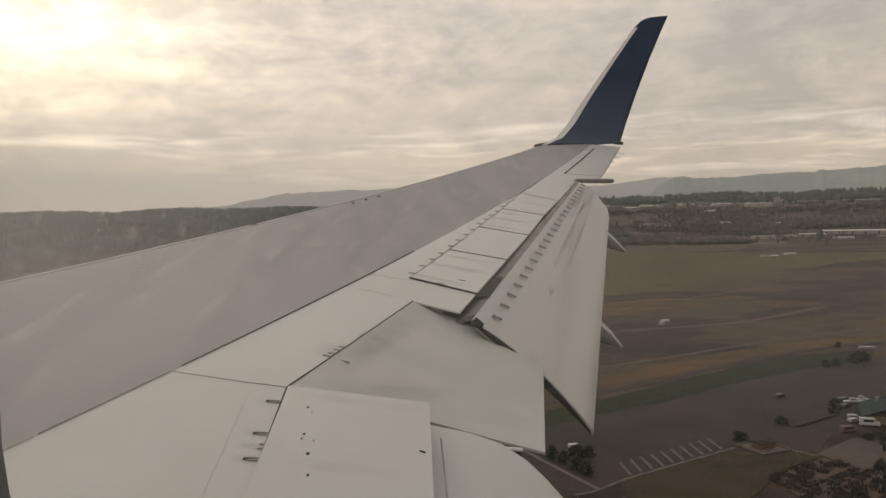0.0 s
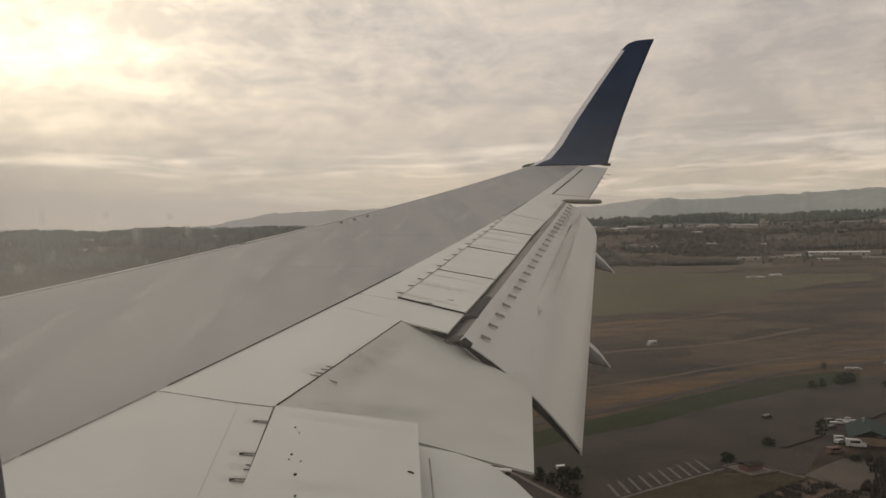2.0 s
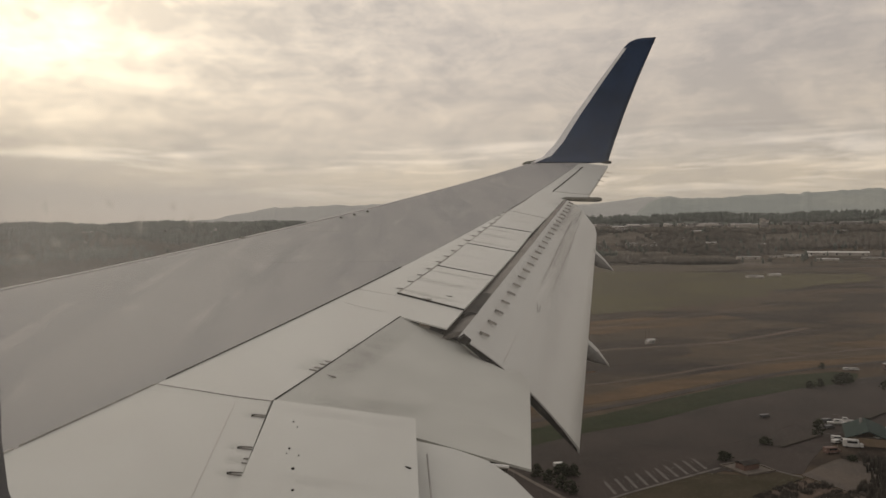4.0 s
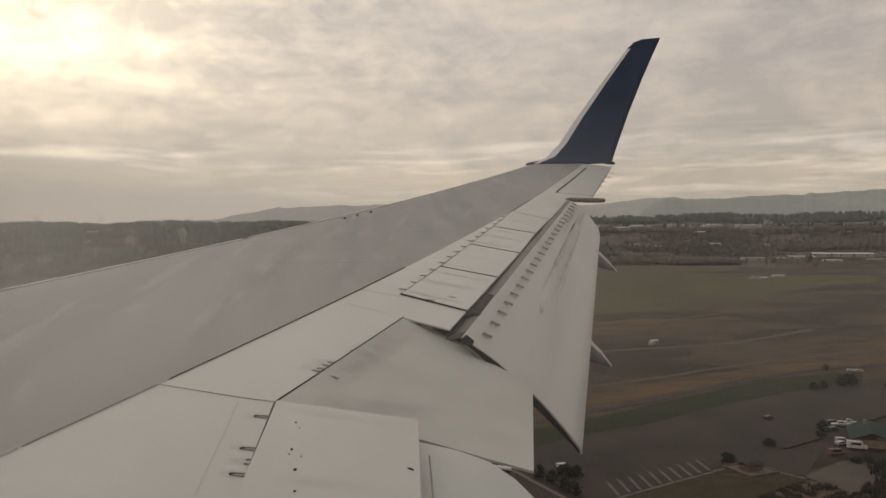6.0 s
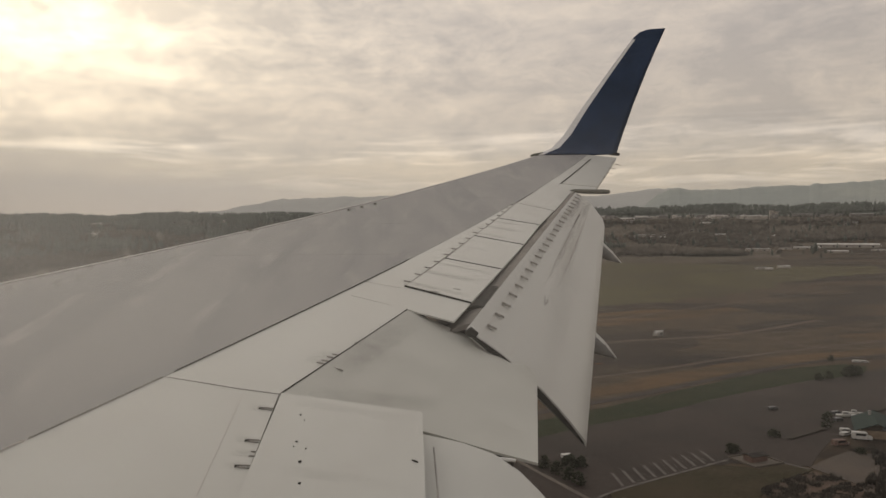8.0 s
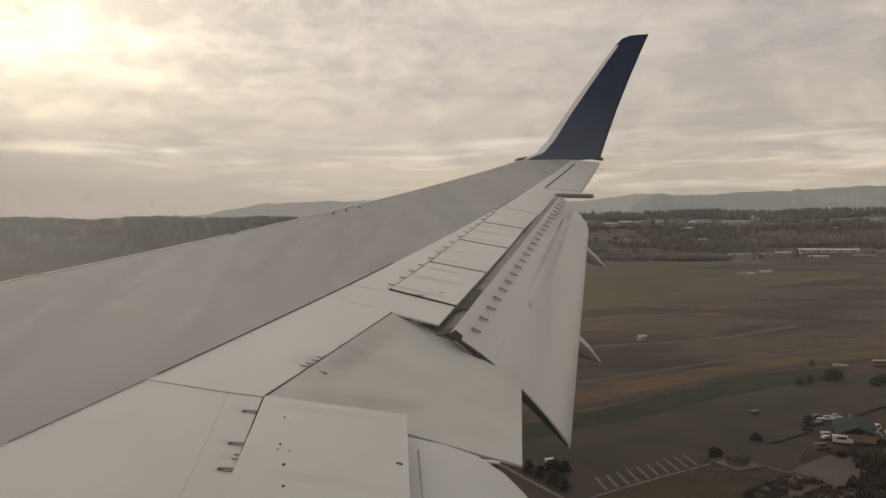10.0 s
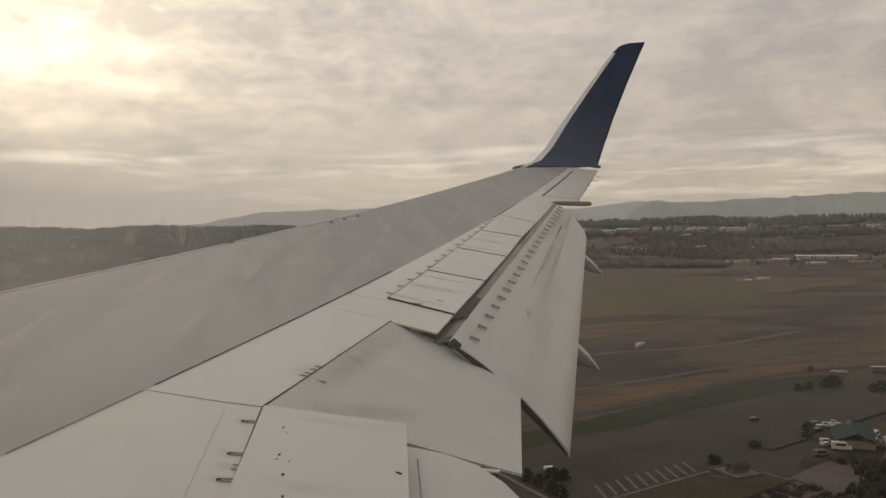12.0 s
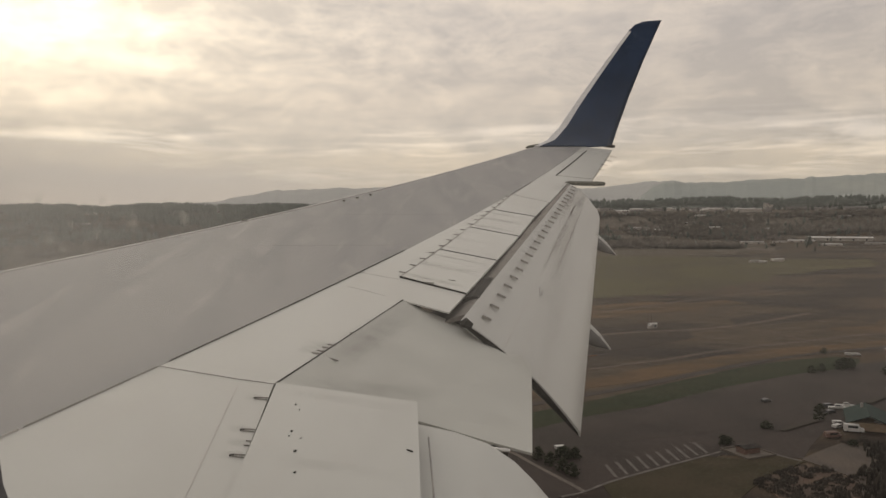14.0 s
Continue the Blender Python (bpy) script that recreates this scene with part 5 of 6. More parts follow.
def van_mesh(ob, length, width, height, paint):
    nose = length * 0.16
    prof = [(-length / 2, 0.45), (length / 2, 0.45), (length / 2, height * 0.5), (length / 2 - nose, height * 0.56), (length / 2 - nose * 1.5, height * 0.96),
            (length / 2 - nose * 1.9, height), (-length / 2 + 0.15, height), (-length / 2, height - 0.2)]
    n = len(prof)
    v = [(x, sy * width / 2, z) for sy in (-1, 1) for x, z in prof]
    f = [tuple(range(n)), tuple(range(n, 2 * n))] + [(k, (k + 1) % n, n + (k + 1) % n, n + k) for k in range(n)]
    mesh_object("body", v, f, paint, ob)
    a, b = prof[3], prof[4]
    v = [(a[0] + 0.02, sy * width * 0.44, a[1] + 0.05) for sy in (-1, 1)] + [(b[0] + 0.03, sy * width * 0.42, b[1]) for sy in (1, -1)]
    v += [(x - 0.05, y, z) for x, y, z in v]
    f = [(0, 1, 2, 3), (4, 5, 6, 7), (0, 1, 5, 4), (1, 2, 6, 5), (2, 3, 7, 6), (3, 0, 4, 7)]
    mesh_object("windscreen", v, f, GLASS_DARK, ob)
    for sy in (-1, 1):
        mesh_object("side_window", *box_mesh(-length * 0.3, length * 0.2, sy * width / 2 - 0.02, sy * width / 2 + 0.02, height * 0.58, height * 0.86), GLASS_DARK, ob)
    for sx in (-0.32, 0.32):
        for sy in (-1, 1):
            v, f = tube([(sx * length, sy * width * 0.42, 0.36), (sx * length, sy * width * 0.51, 0.36)], [0.36, 0.36], 10)
            mesh_object("wheel", v, f, DARK, ob)


def vehicle(name, x, y, turn, length, width, height, paint, label, category):
    ob = new(name)
    ob.matrix_basis = pose(x, y, 0.15, 0, 0, turn)
    van_mesh(ob, length, width, height, paint)
    return tagged(ob, label, category)


def boat_mesh(ob, length, width, mat):
    rows = []
    for i in range(9):
        u = i / 8
        w = width / 2 * (1 - max(0, (u - 0.55) / 0.45) ** 2) * (0.85 + 0.15 * math.sin(u * 3))
        x = -length / 2 + length * u
        rows.append([(x, -w, 1.0 + 0.4 * u), (x, -w * 0.8, 0.35 + 0.3 * u), (x, 0, 0.1 + 0.6 * max(0, u - 0.7)), (x, w * 0.8, 0.35 + 0.3 * u), (x, w, 1.0 + 0.4 * u)])
    v = [p for r in rows for p in r]
    f = [(i * 5 + k, i * 5 + k + 1, i * 5 + k + 6, i * 5 + k + 5) for i in range(8) for k in range(4)]
    f += [(i * 5, i * 5 + 4, i * 5 + 9, i * 5 + 5) for i in range(8)] + [(0, 1, 2, 3, 4)]
    mesh_object("hull", v, f, mat, ob, "white hull")
    a = -length * 0.22
    v = [(a, -width * 0.3, 1.1), (a + length * 0.42, -width * 0.27, 1.25), (a + length * 0.42, width * 0.27, 1.25), (a, width * 0.3, 1.1),
         (a + 0.2, -width * 0.26, 2.3), (a + length * 0.30, -width * 0.22, 2.3), (a + length * 0.30, width * 0.22, 2.3), (a + 0.2, width * 0.26, 2.3)]
    f = [(0, 1, 2, 3), (4, 5, 6, 7), (0, 1, 5, 4), (1, 2, 6, 5), (2, 3, 7, 6), (3, 0, 4, 7)]
    mesh_object("cabin", v, f, VEHICLE, ob)
    mesh_object("cabin_window", *box_mesh(a + 0.5, a + length * 0.26, -width * 0.285, width * 0.285, 1.6, 2.0), GLASS_DARK, ob)


def boat(x, y, turn, length, label, z=0.12, group="", mat=None):
    ob = new("boat")
    ob.matrix_basis = pose(x, y, z, 0, 0, turn)
    boat_mesh(ob, length, length * 0.3, mat or VEHICLE)
    return tagged(ob, label, "boat", group)


boat(183, 330, -22, 8.5, "white cabin boat parked on the lot")
boat(188, 333, -24, 6.5, "small white boat parked on the lot")
vehicle("camper_van", 170, 296, -24, 7.0, 2.4, 3.0, VEHICLE, "white camper van beside the cabin", "van")
vehicle("camper_van", 158, 289, 8, 6.2, 2.2, 2.4, RUST, "dull red van parked on the drive", "van")
vehicle("box_truck", 184, 299, 20, 8.5, 2.6, 3.4, VEHICLE, "white box truck by the water", "truck")
vehicle("box_truck", 193, 312, 40, 6.5, 2.4, 3.0, VEHICLE, "white box van by the water", "truck")
for x, y, turn, dark in ((181, 335, 10, 1), (170, 307, -15, 0), (256, 452, -25, 0), (260, 451, -25, 0), (176, 324, 20, 1), (310, 395, 10, 0), (323, 400, 30, 0),
                         (158, 345, 20, 1), (167, 302, 20, 0), (36, 237, -20, 0), (-14, 238, 15, 0), (54, 281, 10, 0), (-25, 346, 30, 0), (-95, 249, 28, 0),
                         (-197, 191, 30, 0), (-167, 202, 30, 0)):
    vehicle("car", x, y, turn, 4.6, 1.85, 1.5, VEHICLE_DARK if dark else VEHICLE, "dark parked car on the lot" if dark else "white parked car on the ground", "car")


def trailer(x, y, turn, length, mat, label):
    ob = new("trailer")
    ob.matrix_basis = pose(x, y, 0.1, 0, 0, turn)
    mesh_object("body", *box_mesh(-length / 2, length / 2, -1.3, 1.3, 0.9, 3.7), mat, ob)
    mesh_object("skirt", *box_mesh(-length / 2 + 0.3, length / 2 - 0.3, -1.1, 1.1, 0.2, 0.88), DARK, ob)
    mesh_object("roof", *box_mesh(-length / 2 - 0.1, length / 2 + 0.1, -1.4, 1.4, 3.72, 3.9), ROOF_WHITE, ob)
    for k in range(4):
        cx = -length / 2 + length * (k + 0.5) / 4
        mesh_object("window", *box_mesh(cx - 0.5, cx + 0.5, -1.36, -1.28, 2.0, 2.9), GLASS_DARK, ob)
    tagged(ob, label, "trailer", "parked trailers")


trailer(281, 450, -8, 8.5, RUST, "white-roofed trailer with rust-red sides")
trailer(299, 458, -8, 8.5, VEHICLE, "white trailer on the lot")
trailer(322, 462, -64, 15, VEHICLE, "long white trailer on the lot")
building(346, 470, -20, 24, 9, 3.6, ROOF_GREY, VEHICLE_DARK, "low dark shed beside the trailers", name="shed")


def tree(x, y, h, w, mat, label, lean=0.0, count=90, bare=False):
    """A tapered trunk, limbs, and a crown of many small leaf clumps with gaps."""
    rng = np.random.default_rng(int(abs(x * 13 + y * 7)) + 1)
    ob = new("tree")
    ob.matrix_basis = pose(x, y, 0.0)
    tagged(ob, label, "tree")
    pieces = [tube([(0, 0, -0.2), (0.1, 0, h * 0.35), (0.2 + lean, 0.1, h * 0.8)], [h * 0.035, h * 0.026, h * 0.008], 7)]
    for k in range(9):
        a, z = rng.uniform(0, math.tau), h * rng.uniform(0.25, 0.7)
        l = w * rng.uniform(0.3, 0.5)
        pieces.append(tube([(0.1, 0, z), (l * 0.6 * math.cos(a), l * 0.6 * math.sin(a), z + l * 0.4), (l * math.cos(a), l * math.sin(a), z + l * 0.75)], [h * 0.012, h * 0.008, h * 0.003], 5))
    mesh_object("trunk", *merge(*pieces), BARK, ob)
    allv, allf = [], []
    n = len(CLUMP_V)
    for k in range(count):
        a, q = rng.uniform(0, math.tau), math.sqrt(rng.uniform(0, 1))
        z = h * rng.uniform(0.06, 1.0)
        reach = w / 2 * math.sin(math.pi * min(0.97, 0.22 + 0.75 * z / h)) ** 0.7 * rng.uniform(0.75, 1.15)
        s = w * rng.uniform(0.05, 0.11)
        v = CLUMP_V * (1 + rng.normal(0, 0.25, (n, 1))) * np.array([s, s, s * 0.8])
        allv.append(v + np.array([reach * q * math.cos(a), reach * q * math.sin(a), z]))
        allf.append(CLUMP_F + k * n)
    mesh_object("crown", np.concatenate(allv).tolist(), np.concatenate(allf).tolist(), mat, ob)
    return ob


for x, y, h, w in ((210, 406, 5, 6), (217, 409, 5.5, 6), (229, 414, 7, 8), (233, 416, 8, 9), (237, 418, 7, 8), (247, 399, 6, 8), (252, 402, 7, 9), (258, 404, 7, 8), (257, 382, 5, 7),
                   (166, 314, 9, 7), (139, 303, 4, 6), (114, 283, 5, 5), (116, 284, 4, 5), (160, 279, 3, 5), (39, 288, 7, 7), (33, 288, 7, 7), (44, 270, 6, 6), (47, 264, 6, 6), (50, 257, 6, 6), (52, 252, 6, 6), (53, 270, 6, 8),
                   (57, 271, 5, 6), (18, 268, 5, 6), (-1, 262, 5, 7), (-17, 254, 5, 7), (-38, 246, 5, 6), (-58, 231, 6, 5), (-53, 234, 7, 5), (-43, 236, 7, 5)):
    tree(x, y, h * 0.75, w * 0.8, CONIFER, "round dark evergreen tree beside the lot")
tree(244, 458, 4, 4, CONIFER, "small dark bush in the field")

# shoreline scrub
spots = []
while len(spots) < 1100:
    t = RNG.uniform(0, 1)
    line = [(135, 205), (180, 280), (224, 316), (276, 353), (331, 392), (406, 420), (506, 470), (590, 510)]
    s = t * (len(line) - 1)
    k = min(len(line) - 2, int(s))
    x, y = lerp(line[k], line[k + 1], s - k)
    d = RNG.normal(0, 7)
    x, y = x - d * 0.6, y + d * 0.8
    if noise.noise((x * 0.05, y * 0.05, 7.0)) < -0.25 or math.hypot(x - 180, y - 300) < 24:
        continue
    hgt = RNG.uniform(1.5, 5)
    wide = hgt * RNG.uniform(0.9, 1.5)
    spots.append((x, y, hgt, wide))
while len(spots) < 1330:
    x, y = RNG.uniform(108, 142), RNG.uniform(214, 262)
    if y < 246 + (x - 110) * 0.62 and y < 246 + (141 - x) * 2.0:
        spots.append((x, y, RNG.uniform(0.7, 1.6), RNG.uniform(2, 4)))
for x, y in ((160, 282), (163, 284), (164, 276), (167, 283), (162, 272), (166, 279), (168, 287)):
    spots.append((x, y, 1.3, 4.0))
twigs = []
for x, y, hgt, wide in spots:
    for k in range(22):
        a, q = RNG.uniform(0, math.tau), wide * 0.5 * math.sqrt(RNG.uniform(0, 1))
        twigs.append((x + q * math.cos(a), y + q * math.sin(a), hgt * RNG.uniform(0.25, 1.0), wide * RNG.uniform(0.07, 0.17)))
woods("shore_scrub", twigs, TREES, "dark leafless brush along the river bank", "scrub")

# roads, paths, parking rows
track("dike_road", [(-330, 140), (-240, 186), (-119, 252), (-42, 297), (32, 336), (86, 367), (119, 387), (165, 418), (210, 446), (256, 466), (360, 500)], 5, ASPHALT, "grey road along the dike", "road", z=0.13)
track("pale_path", [(-27, 276), (-2, 273), (17, 277), (29, 279), (35, 280), (42, 264), (53, 238)], 1.6, GRAVEL, "narrow pale concrete path", "path", z=0.15)
track("pale_path", [(45, 234), (53, 238), (67, 249), (104, 271.5), (110, 275)], 1.0, LINE, "narrow pale kerb along the lot", "path", z=0.17)
track("pale_path", [(127, 271), (130, 266.5), (133, 262.5)], 0.9, LINE, "narrow pale kerb along the drive", "path", z=0.17)
track("lot_lane", [(-20, 240), (25, 268), (70, 290), (120, 306), (170, 340)], 7, ASPHALT, "worn asphalt lane across the lot", "road", z=0.12)
track("hedge_line", [(143, 298.5), (153, 305), (164, 312)], 2, TREES, "low dark hedge by the lot", "hedge", z=0.7)
track("hedge_line", [(200, 338), (212, 347), (235, 360), (246, 367)], 3, TREES, "low dark hedge above the bank", "hedge", z=0.9)
track("field_ditch", [(20, 390), (60, 406), (100, 425), (148, 449), (175, 466), (211, 484), (252, 502), (321, 531), (420, 560)], 3.0, MUD, "dark ditch across the brown field", "ditch", z=0.09)
track("field_ditch", [(246, 560), (251, 545), (257, 512), (262, 505)], 2.5, MUD, "dark ditch across the brown field", "ditch", z=0.095)
track("field_ditch", [(100, 620), (172, 669), (320, 781), (404, 836)], 3.5, MUD, "dark ditch across the brown field", "ditch", z=0.09)
track("field_ditch", [(60, 505), (140, 545), (230, 570), (330, 640)], 5, MUD, "dark furrow in the brown field", "ditch", z=0.09)
track("field_track", [(100, 560), (190, 598), (280, 640), (380, 700)], 4, FIELD, "faint tan track through the field", "path", z=0.08)
track("field_track", [(-249, 311), (-226, 290), (-211, 268), (-202, 244), (-205, 221), (-222, 195), (-256, 169), (-289, 154)], 6, MUD, "dark curved dirt track", "path", z=0.11)
track("field_track", [(-330, 420), (-242, 356), (-199, 300), (-170, 241), (-151, 204)], 4, GRAVEL, "pale straight dirt track", "path", z=0.12)
track("rust_fence", [(-60, 350), (0, 385), (63, 428), (88, 452), (110, 462)], 0.6, RUST_SILT, "rust-orange silt fence round a muddy patch", "fence", z=0.6)
track("rust_fence", [(-165, 462), (-127, 445), (-118, 395)], 0.9, RUST_SILT, "rust-orange silt fence", "fence", z=0.6)
track("runway", [(-420, 640), (-366, 691), (-160, 676), (-87, 691), (-34, 771)], 12, GRAVEL, "pale grey taxiway on the airfield", "road", z=0.12)
track("runway", [(-420, 880), (-318, 890), (-164, 890), (-15, 892)], 16, GRAVEL, "pale grey taxiway on the airfield", "road", z=0.12)
for x, y, w in ((-46, 490, 10), (-81, 416, 9), (-74, 407, 10), (-67, 373, 12), (-178, 423, 16), (6, 414, 9), (-55, 383, 8)):
    ring = [(x + w * math.cos(a) * (1 + 0.3 * math.sin(3 * a)), y + 0.5 * w * math.sin(a)) for a in (math.tau * k / 14 for k in range(14))]
    sheet("puddle", ring, WATER, "pale shallow puddle on muddy ground", "puddle", z=0.10, wobble=2)
for i in range(10):
    x, y = lerp((66, 250.5), (104.5, 274), i / 9)
    ob = mesh_object("parking_marking", *box_mesh(-0.5, 0.5, 0, 12.5, -0.1, 0.04), LINE, at=pose(x, y, 0.12, 0, 0, 1.5))
    tagged(ob, "faded white stripe of a trailer parking bay", "road marking", "parking row", kind="structure")


def pump_house():
    """Low building inside a pale wall."""
    ob = new("pump_house")
    ob.matrix_basis = pose(119, 273.5, 0.1, 0, 0, 20) @ Matrix.Diagonal((0.85, 1.2, 0.8, 1))
    tagged(ob, "small red-brown hut inside a low pale wall", "building")
    mesh_object("wall", *box_mesh(-4, 4, -1.8, 1.8, 0, 2.6), RUST, ob)
    sec = [(-2.2, 2.55), (0, 3.5), (2.2, 2.55), (2.2, 2.75), (0, 3.7), (-2.2, 2.75)]
    v = [(sx, q, z) for sx in (-4.4, 4.4) for q, z in sec]
    f = [(0, 1, 4, 5), (1, 2, 3, 4), (6, 11, 10, 7), (7, 10, 9, 8)] + [(k, (k + 1) % 6, 6 + (k + 1) % 6, 6 + k) for k in range(6)]
    mesh_object("roof", v, f, ROOF_DARK, ob)
    for x0, x1, y0, y1 in ((-7.5, 7.5, -5.6, -5.2), (-7.5, 7.5, 5.2, 5.6), (-7.5, -7.1, -5.19, 5.19), (7.1, 7.5, -5.19, 5.19)):
        mesh_object("boundary_wall", *box_mesh(x0, x1, y0, y1, 0, 0.7), GRAVEL, ob, "low pale boundary wall")
    mesh_object("paving", *box_mesh(-7, 7, -5.1, 5.1, 0, 0.15), GRAVEL, ob)


pump_house()

building(177, 572, 10, 5, 3.2, 2.6, ROOF_WHITE, VEHICLE, "small white cabin alone in the brown field", name="hut", windows=2)
building(173.5, 568, 40, 2.6, 2.2, 1.9, ROOF_WHITE, WALL, "tiny pale shed beside the white cabin", name="hut")


def pole(name, x, y, h, label, lamp=True):
    ob = new(name)
    ob.matrix_basis = pose(x, y, 0.05)
    tagged(ob, label, "pole")
    mesh_object("post", *tube([(0, 0, -0.2), (0, 0, h * 0.5), (0, 0, h)], [0.16, 0.13, 0.09], 8), WALL if lamp else RUST, ob)
    mesh_object("base", *tube([(0, 0, -0.1), (0, 0, 0.6)], [0.4, 0.35], 10), GRAVEL, ob)
    if lamp:
        mesh_object("arm", *tube([(0, 0, h), (1.4, 0, h + 0.25)], [0.07, 0.05], 6), WALL, ob)
        mesh_object("lamp_head", *box_mesh(1.2, 2.0, -0.2, 0.2, h + 0.15, h + 0.32), WALL, ob)


pole("street_lamp", 35, 300, 11, "tall pale lamp post beside the path")
pole("street_lamp", 32, 308, 12, "tall pale lamp post beside the grass")
pole("mast", 176, 580, 10, "thin rust-red mast in the field", lamp=False)
pole("mast", 180, 585, 9, "thin rust-red mast in the field", lamp=False)


# ---- the marina downstream ----
def dock(points, width, label, name="dock"):
    ob = track(name, points, width, WOOD, label, "dock", z=0.6, kind="")
    ob["group"] = "marina docks"
    return ob


OUTER_A, OUTER_B = (590, 498), (655, 412)
dock([OUTER_A, OUTER_B], 3.0, "long weathered wooden breakwater dock")
INWARD = Vector((0.80, 0.60))
ROW = (Vector(OUTER_B) - Vector(OUTER_A))
boat_kinds = [boat(0, 0, 0, l, "white cabin boat moored in the marina", group="moored boats") for l in (8.0, 10.0, 7.0)]
for b in boat_kinds:
    b.location = (600 + 14 * boat_kinds.index(b), 506, 0.0)
for r in range(6):
    base = Vector(OUTER_A) + INWARD * (14 + 21 * r)
    a, b = base + ROW * 0.05, base + ROW * 1.0
    if r:
        dock([tuple(a), tuple(b)], 2.0, "narrow wooden marina dock")
    for k in range(19):
        p = a.lerp(b, (k + 0.5) / 19) - INWARD * (14 if r == 0 else 0)
        for side in (1, -1) if r else (1,):
            if RNG.random() < 0.14:
                continue
            q = p + INWARD * side * (5.5 if r else 5.0)
            src = boat_kinds[int(RNG.integers(0, 3))]
            copy_thing(src, pose(q.x, q.y, 0.05, 0, 0, 37 + (180 if side < 0 else 0) + float(RNG.uniform(-4, 4))))
piling = mesh_object("piling", *tube([(0, 0, -1), (0, 0, 3.5), (0, 0, 6.5)], [0.28, 0.26, 0.22], 8), BARK, at=pose(588, 499, 0))
tagged(piling, "dark wooden mooring piling in the water", "piling", "mooring pilings")
for k in range(1, 22):
    p = Vector(OUTER_A).lerp(Vector(OUTER_B), k / 21) - INWARD * 2.2
    copy_thing(piling, pose(p.x, p.y, 0))
for x, y in ((539, 405), (545, 392), (481, 404), (486, 393), (493, 385), (500, 378), (520, 430), (560, 400), (575, 380)):
    copy_thing(piling, pose(x, y, 0))


def covered_moorage(x, y, turn, length):
    ob = new("covered_moorage")
    ob.matrix_basis = pose(x, y, 0.2, 0, 0, turn)
    tagged(ob, "long white-roofed open boat shed", "boat shed", "boat sheds")
    sec = [(-9, 5.0), (0, 7.0), (9, 5.0), (9, 5.3), (0, 7.3), (-9, 5.3)]
    v = [(sx, q, z) for sx in (-length / 2, length / 2) for q, z in sec]
    f = [(0, 1, 4, 5), (1, 2, 3, 4), (6, 11, 10, 7), (7, 10, 9, 8)] + [(k, (k + 1) % 6, 6 + (k + 1) % 6, 6 + k) for k in range(6)]
    mesh_object("roof", v, f, ROOF_WHITE, ob, "white metal roof")
    n = int(length / 6)
    for k in range(n + 1):
        for s in (-8.5, 8.5):
            px = -length / 2 + 0.4 + (length - 0.8) * k / n
            mesh_object("post", *box_mesh(px - 0.15, px + 0.15, s - 0.15, s + 0.15, -0.4, 5.0), WALL, ob)
    mesh_object("deck", *box_mesh(-length / 2, length / 2, -1.2, 1.2, 0, 0.5), WOOD, ob)


covered_moorage(728, 558, -54, 78)
covered_moorage(752, 592, -54, 78)
dock([(700, 622), (668, 590), (590, 500)], 2.5, "wooden gangway from the bank")
building(640, 560, 20, 12, 8, 3.5, ROOF_GREEN, WALL, "green-roofed marina office hut", name="hut", windows=3)
building(790, 640, -50, 46, 16, 5, ROOF_WHITE, WALL, "long white-roofed marina building", windows=6)
building(760, 700, -40, 36, 14, 5, ROOF_GREY, WALL, "grey-roofed workshop above the marina", windows=5)
for x, y, turn in ((672, 631, 10), (729, 679, 40), (656, 595, -30), (619, 560, 20), (690, 640, 60), (700, 655, 0), (660, 615, 35)):
    vehicle("car", x, y, turn, 4.6, 1.85, 1.5, VEHICLE, "white car parked above the marina", "car")
for x, y, h, w in ((635, 627, 8, 8), (640, 632, 7, 7), (662, 654, 9, 8), (774, 742, 9, 9), (782, 748, 9, 9)):
    tree(x, y, h, w, CONIFER, "dark evergreen tree above the marina")


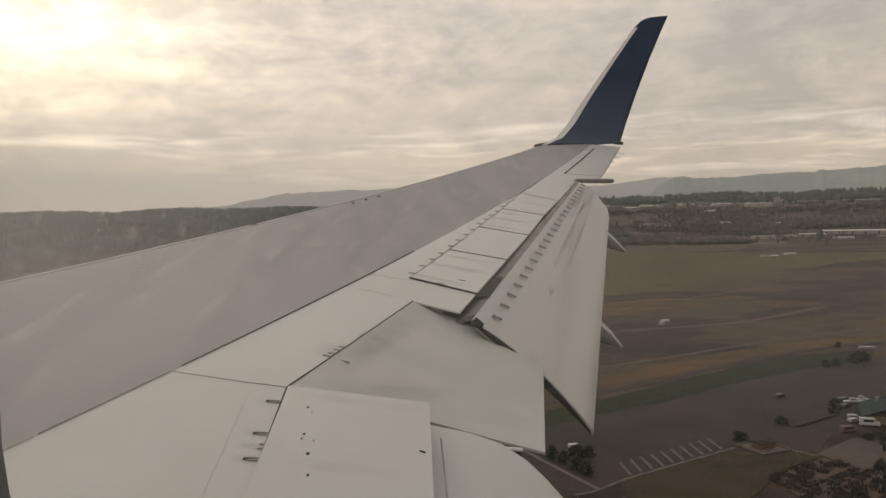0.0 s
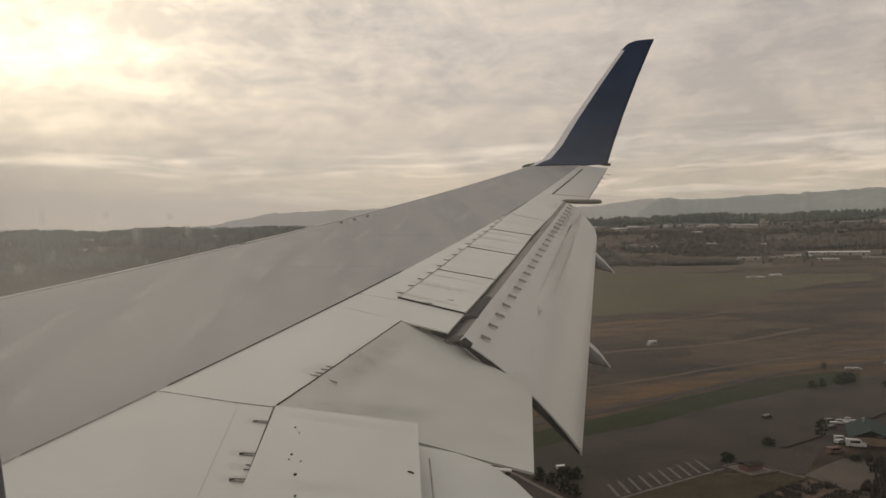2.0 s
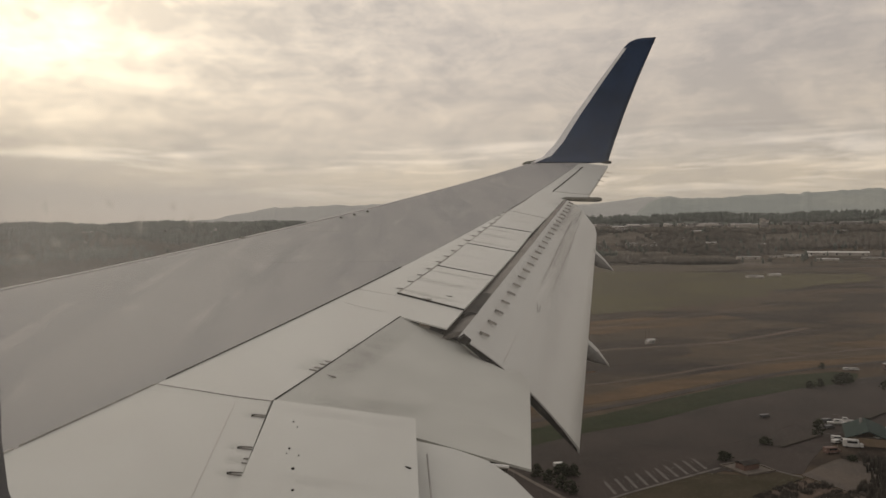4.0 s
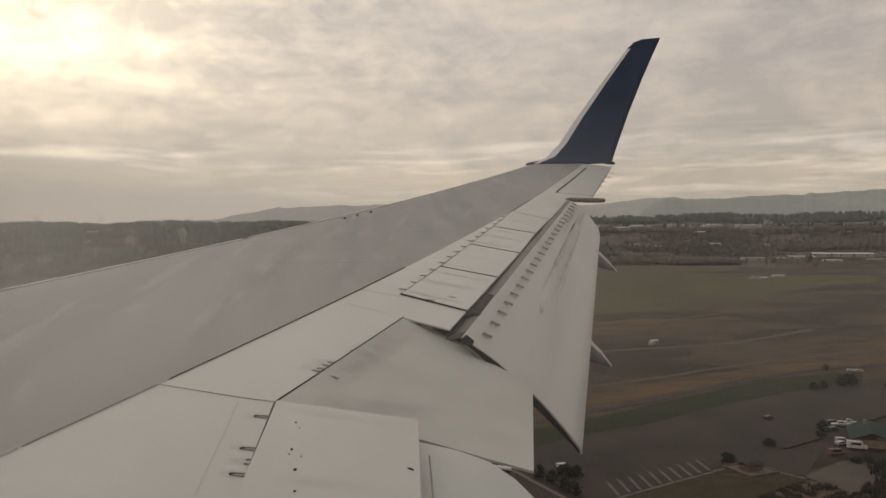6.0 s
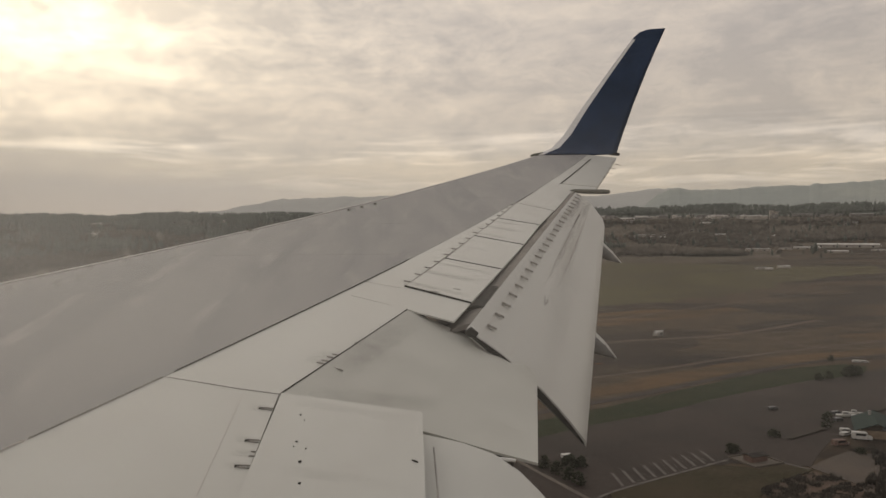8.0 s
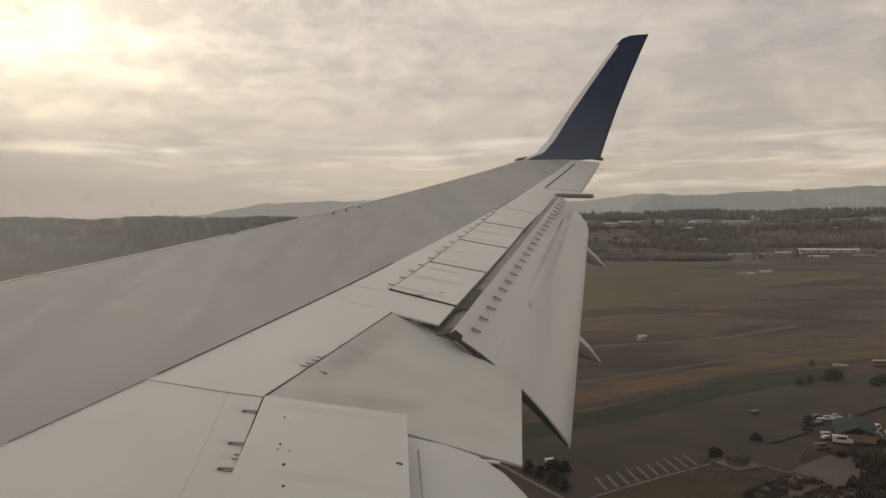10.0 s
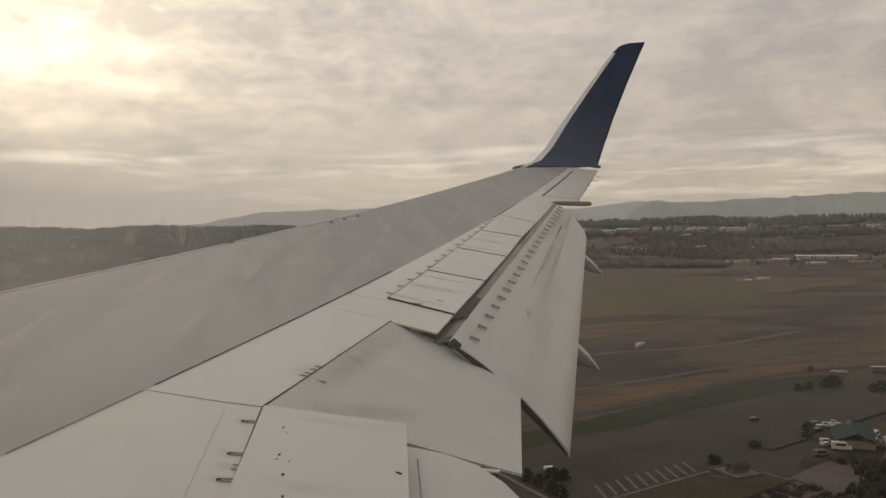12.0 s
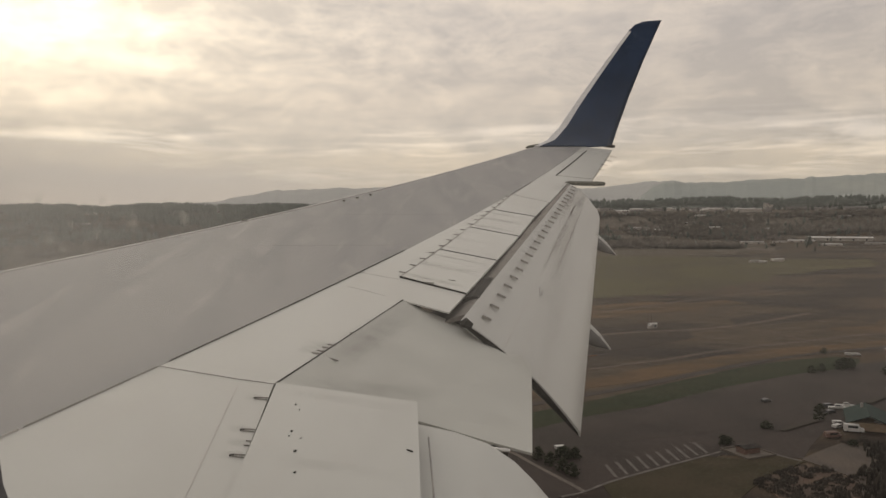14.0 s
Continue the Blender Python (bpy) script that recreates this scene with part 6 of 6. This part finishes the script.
def house_boat():
    """A two-decked white passenger boat on the bank."""
    ob = new("passenger_boat")
    ob.matrix_basis = pose(508, 494, 0.3, 0, 0, -35)
    tagged(ob, "white two-decked passenger boat at the bank", "boat")
    hull = [(-15, -4), (-15, 4), (10, 4), (15, 1.2), (15, -1.2), (10, -4)]
    v = [(x, y * 0.85, -0.4) for x, y in hull] + [(x, y, 1.8) for x, y in hull]
    f = [tuple(range(6)), tuple(range(6, 12))] + [(k, (k + 1) % 6, 6 + (k + 1) % 6, 6 + k) for k in range(6)]
    mesh_object("hull", v, f, VEHICLE, ob)
    for z, l, w in ((1.82, 23, 6.4), (4.62, 17, 5.4)):
        mesh_object("deck_house", *box_mesh(-l / 2 - 1, l / 2 - 1, -w / 2, w / 2, z, z + 2.4), VEHICLE, ob)
        mesh_object("deck_roof", *box_mesh(-l / 2 - 1.6, l / 2 - 0.4, -w / 2 - 0.5, w / 2 + 0.5, z + 2.42, z + 2.75), ROOF_WHITE, ob)
        for k in range(8):
            x = -l / 2 + l * k / 8
            for s in (-1, 1):
                mesh_object("window", *box_mesh(x, x + l / 13, s * w / 2 - 0.04, s * w / 2 + 0.04, z + 0.9, z + 1.9), GLASS_DARK, ob)
    mesh_object("wheel_house", *box_mesh(3, 6.5, -1.5, 1.5, 7.4, 9.4), VEHICLE, ob)


house_boat()
boat(492, 486, 20, 9, "white boat beside the passenger boat")
boat(486, 494, 15, 7, "small white boat at the bank")


# ---- the tanks upstream ----
def storage_tank(x, y, r, h):
    ob = new("storage_tank")
    ob.matrix_basis = pose(x, y, 0.05)
    tagged(ob, "pale green cylindrical storage tank", "tank", "storage tanks")
    n = 40
    v = [(r * math.cos(a), r * math.sin(a), z) for z in (0, h) for a in (math.tau * k / n for k in range(n))]
    mesh_object("shell", v, [(k, (k + 1) % n, n + (k + 1) % n, n + k) for k in range(n)] + [tuple(range(n))], TANK_GREEN, ob, smooth=True)
    v = [(0, 0, h + 1.0)] + [((r + 0.25) * math.cos(a), (r + 0.25) * math.sin(a), h + z) for z in (0.15, -0.3) for a in (math.tau * k / n for k in range(n))]
    mesh_object("roof", v, [(0, 1 + k, 1 + (k + 1) % n) for k in range(n)] + [(1 + k, 1 + (k + 1) % n, 1 + n + (k + 1) % n, 1 + n + k) for k in range(n)], TANK_GREEN, ob, "pale green shallow roof")
    for k in range(10):
        a0, a1 = 0.5 + k * 0.06, 0.5 + (k + 1) * 0.06
        p, q = [((r + 0.5) * math.cos(a), (r + 0.5) * math.sin(a), h * (i / 10)) for a, i in ((a0, k), (a1, k + 1))]
        mesh_object("stair_flight", *tube([p, q], [0.3, 0.3], 4), ROOF_GREY, ob)


storage_tank(-378, 418, 16, 13)
storage_tank(-446, 385, 13, 11)
storage_tank(-440, 468, 12, 10)
building(-406, 388, 8, 10, 6, 3, ROOF_WHITE, WALL, "small pale hut by the tanks", name="hut", windows=2)
building(-418, 368, -6, 14, 7, 3, ROOF_GREY, WALL, "grey hut by the tanks", name="hut", windows=2)
vehicle("box_truck", -371, 369, 0, 9, 2.6, 3.3, VEHICLE, "white box truck near the tanks", "truck")
vehicle("box_truck", -388, 366, 60, 6, 2.4, 2.8, VEHICLE, "white van near the tanks", "van")
pole("mast", -395, 467, 18, "thin pale mast behind the tanks", lamp=True)
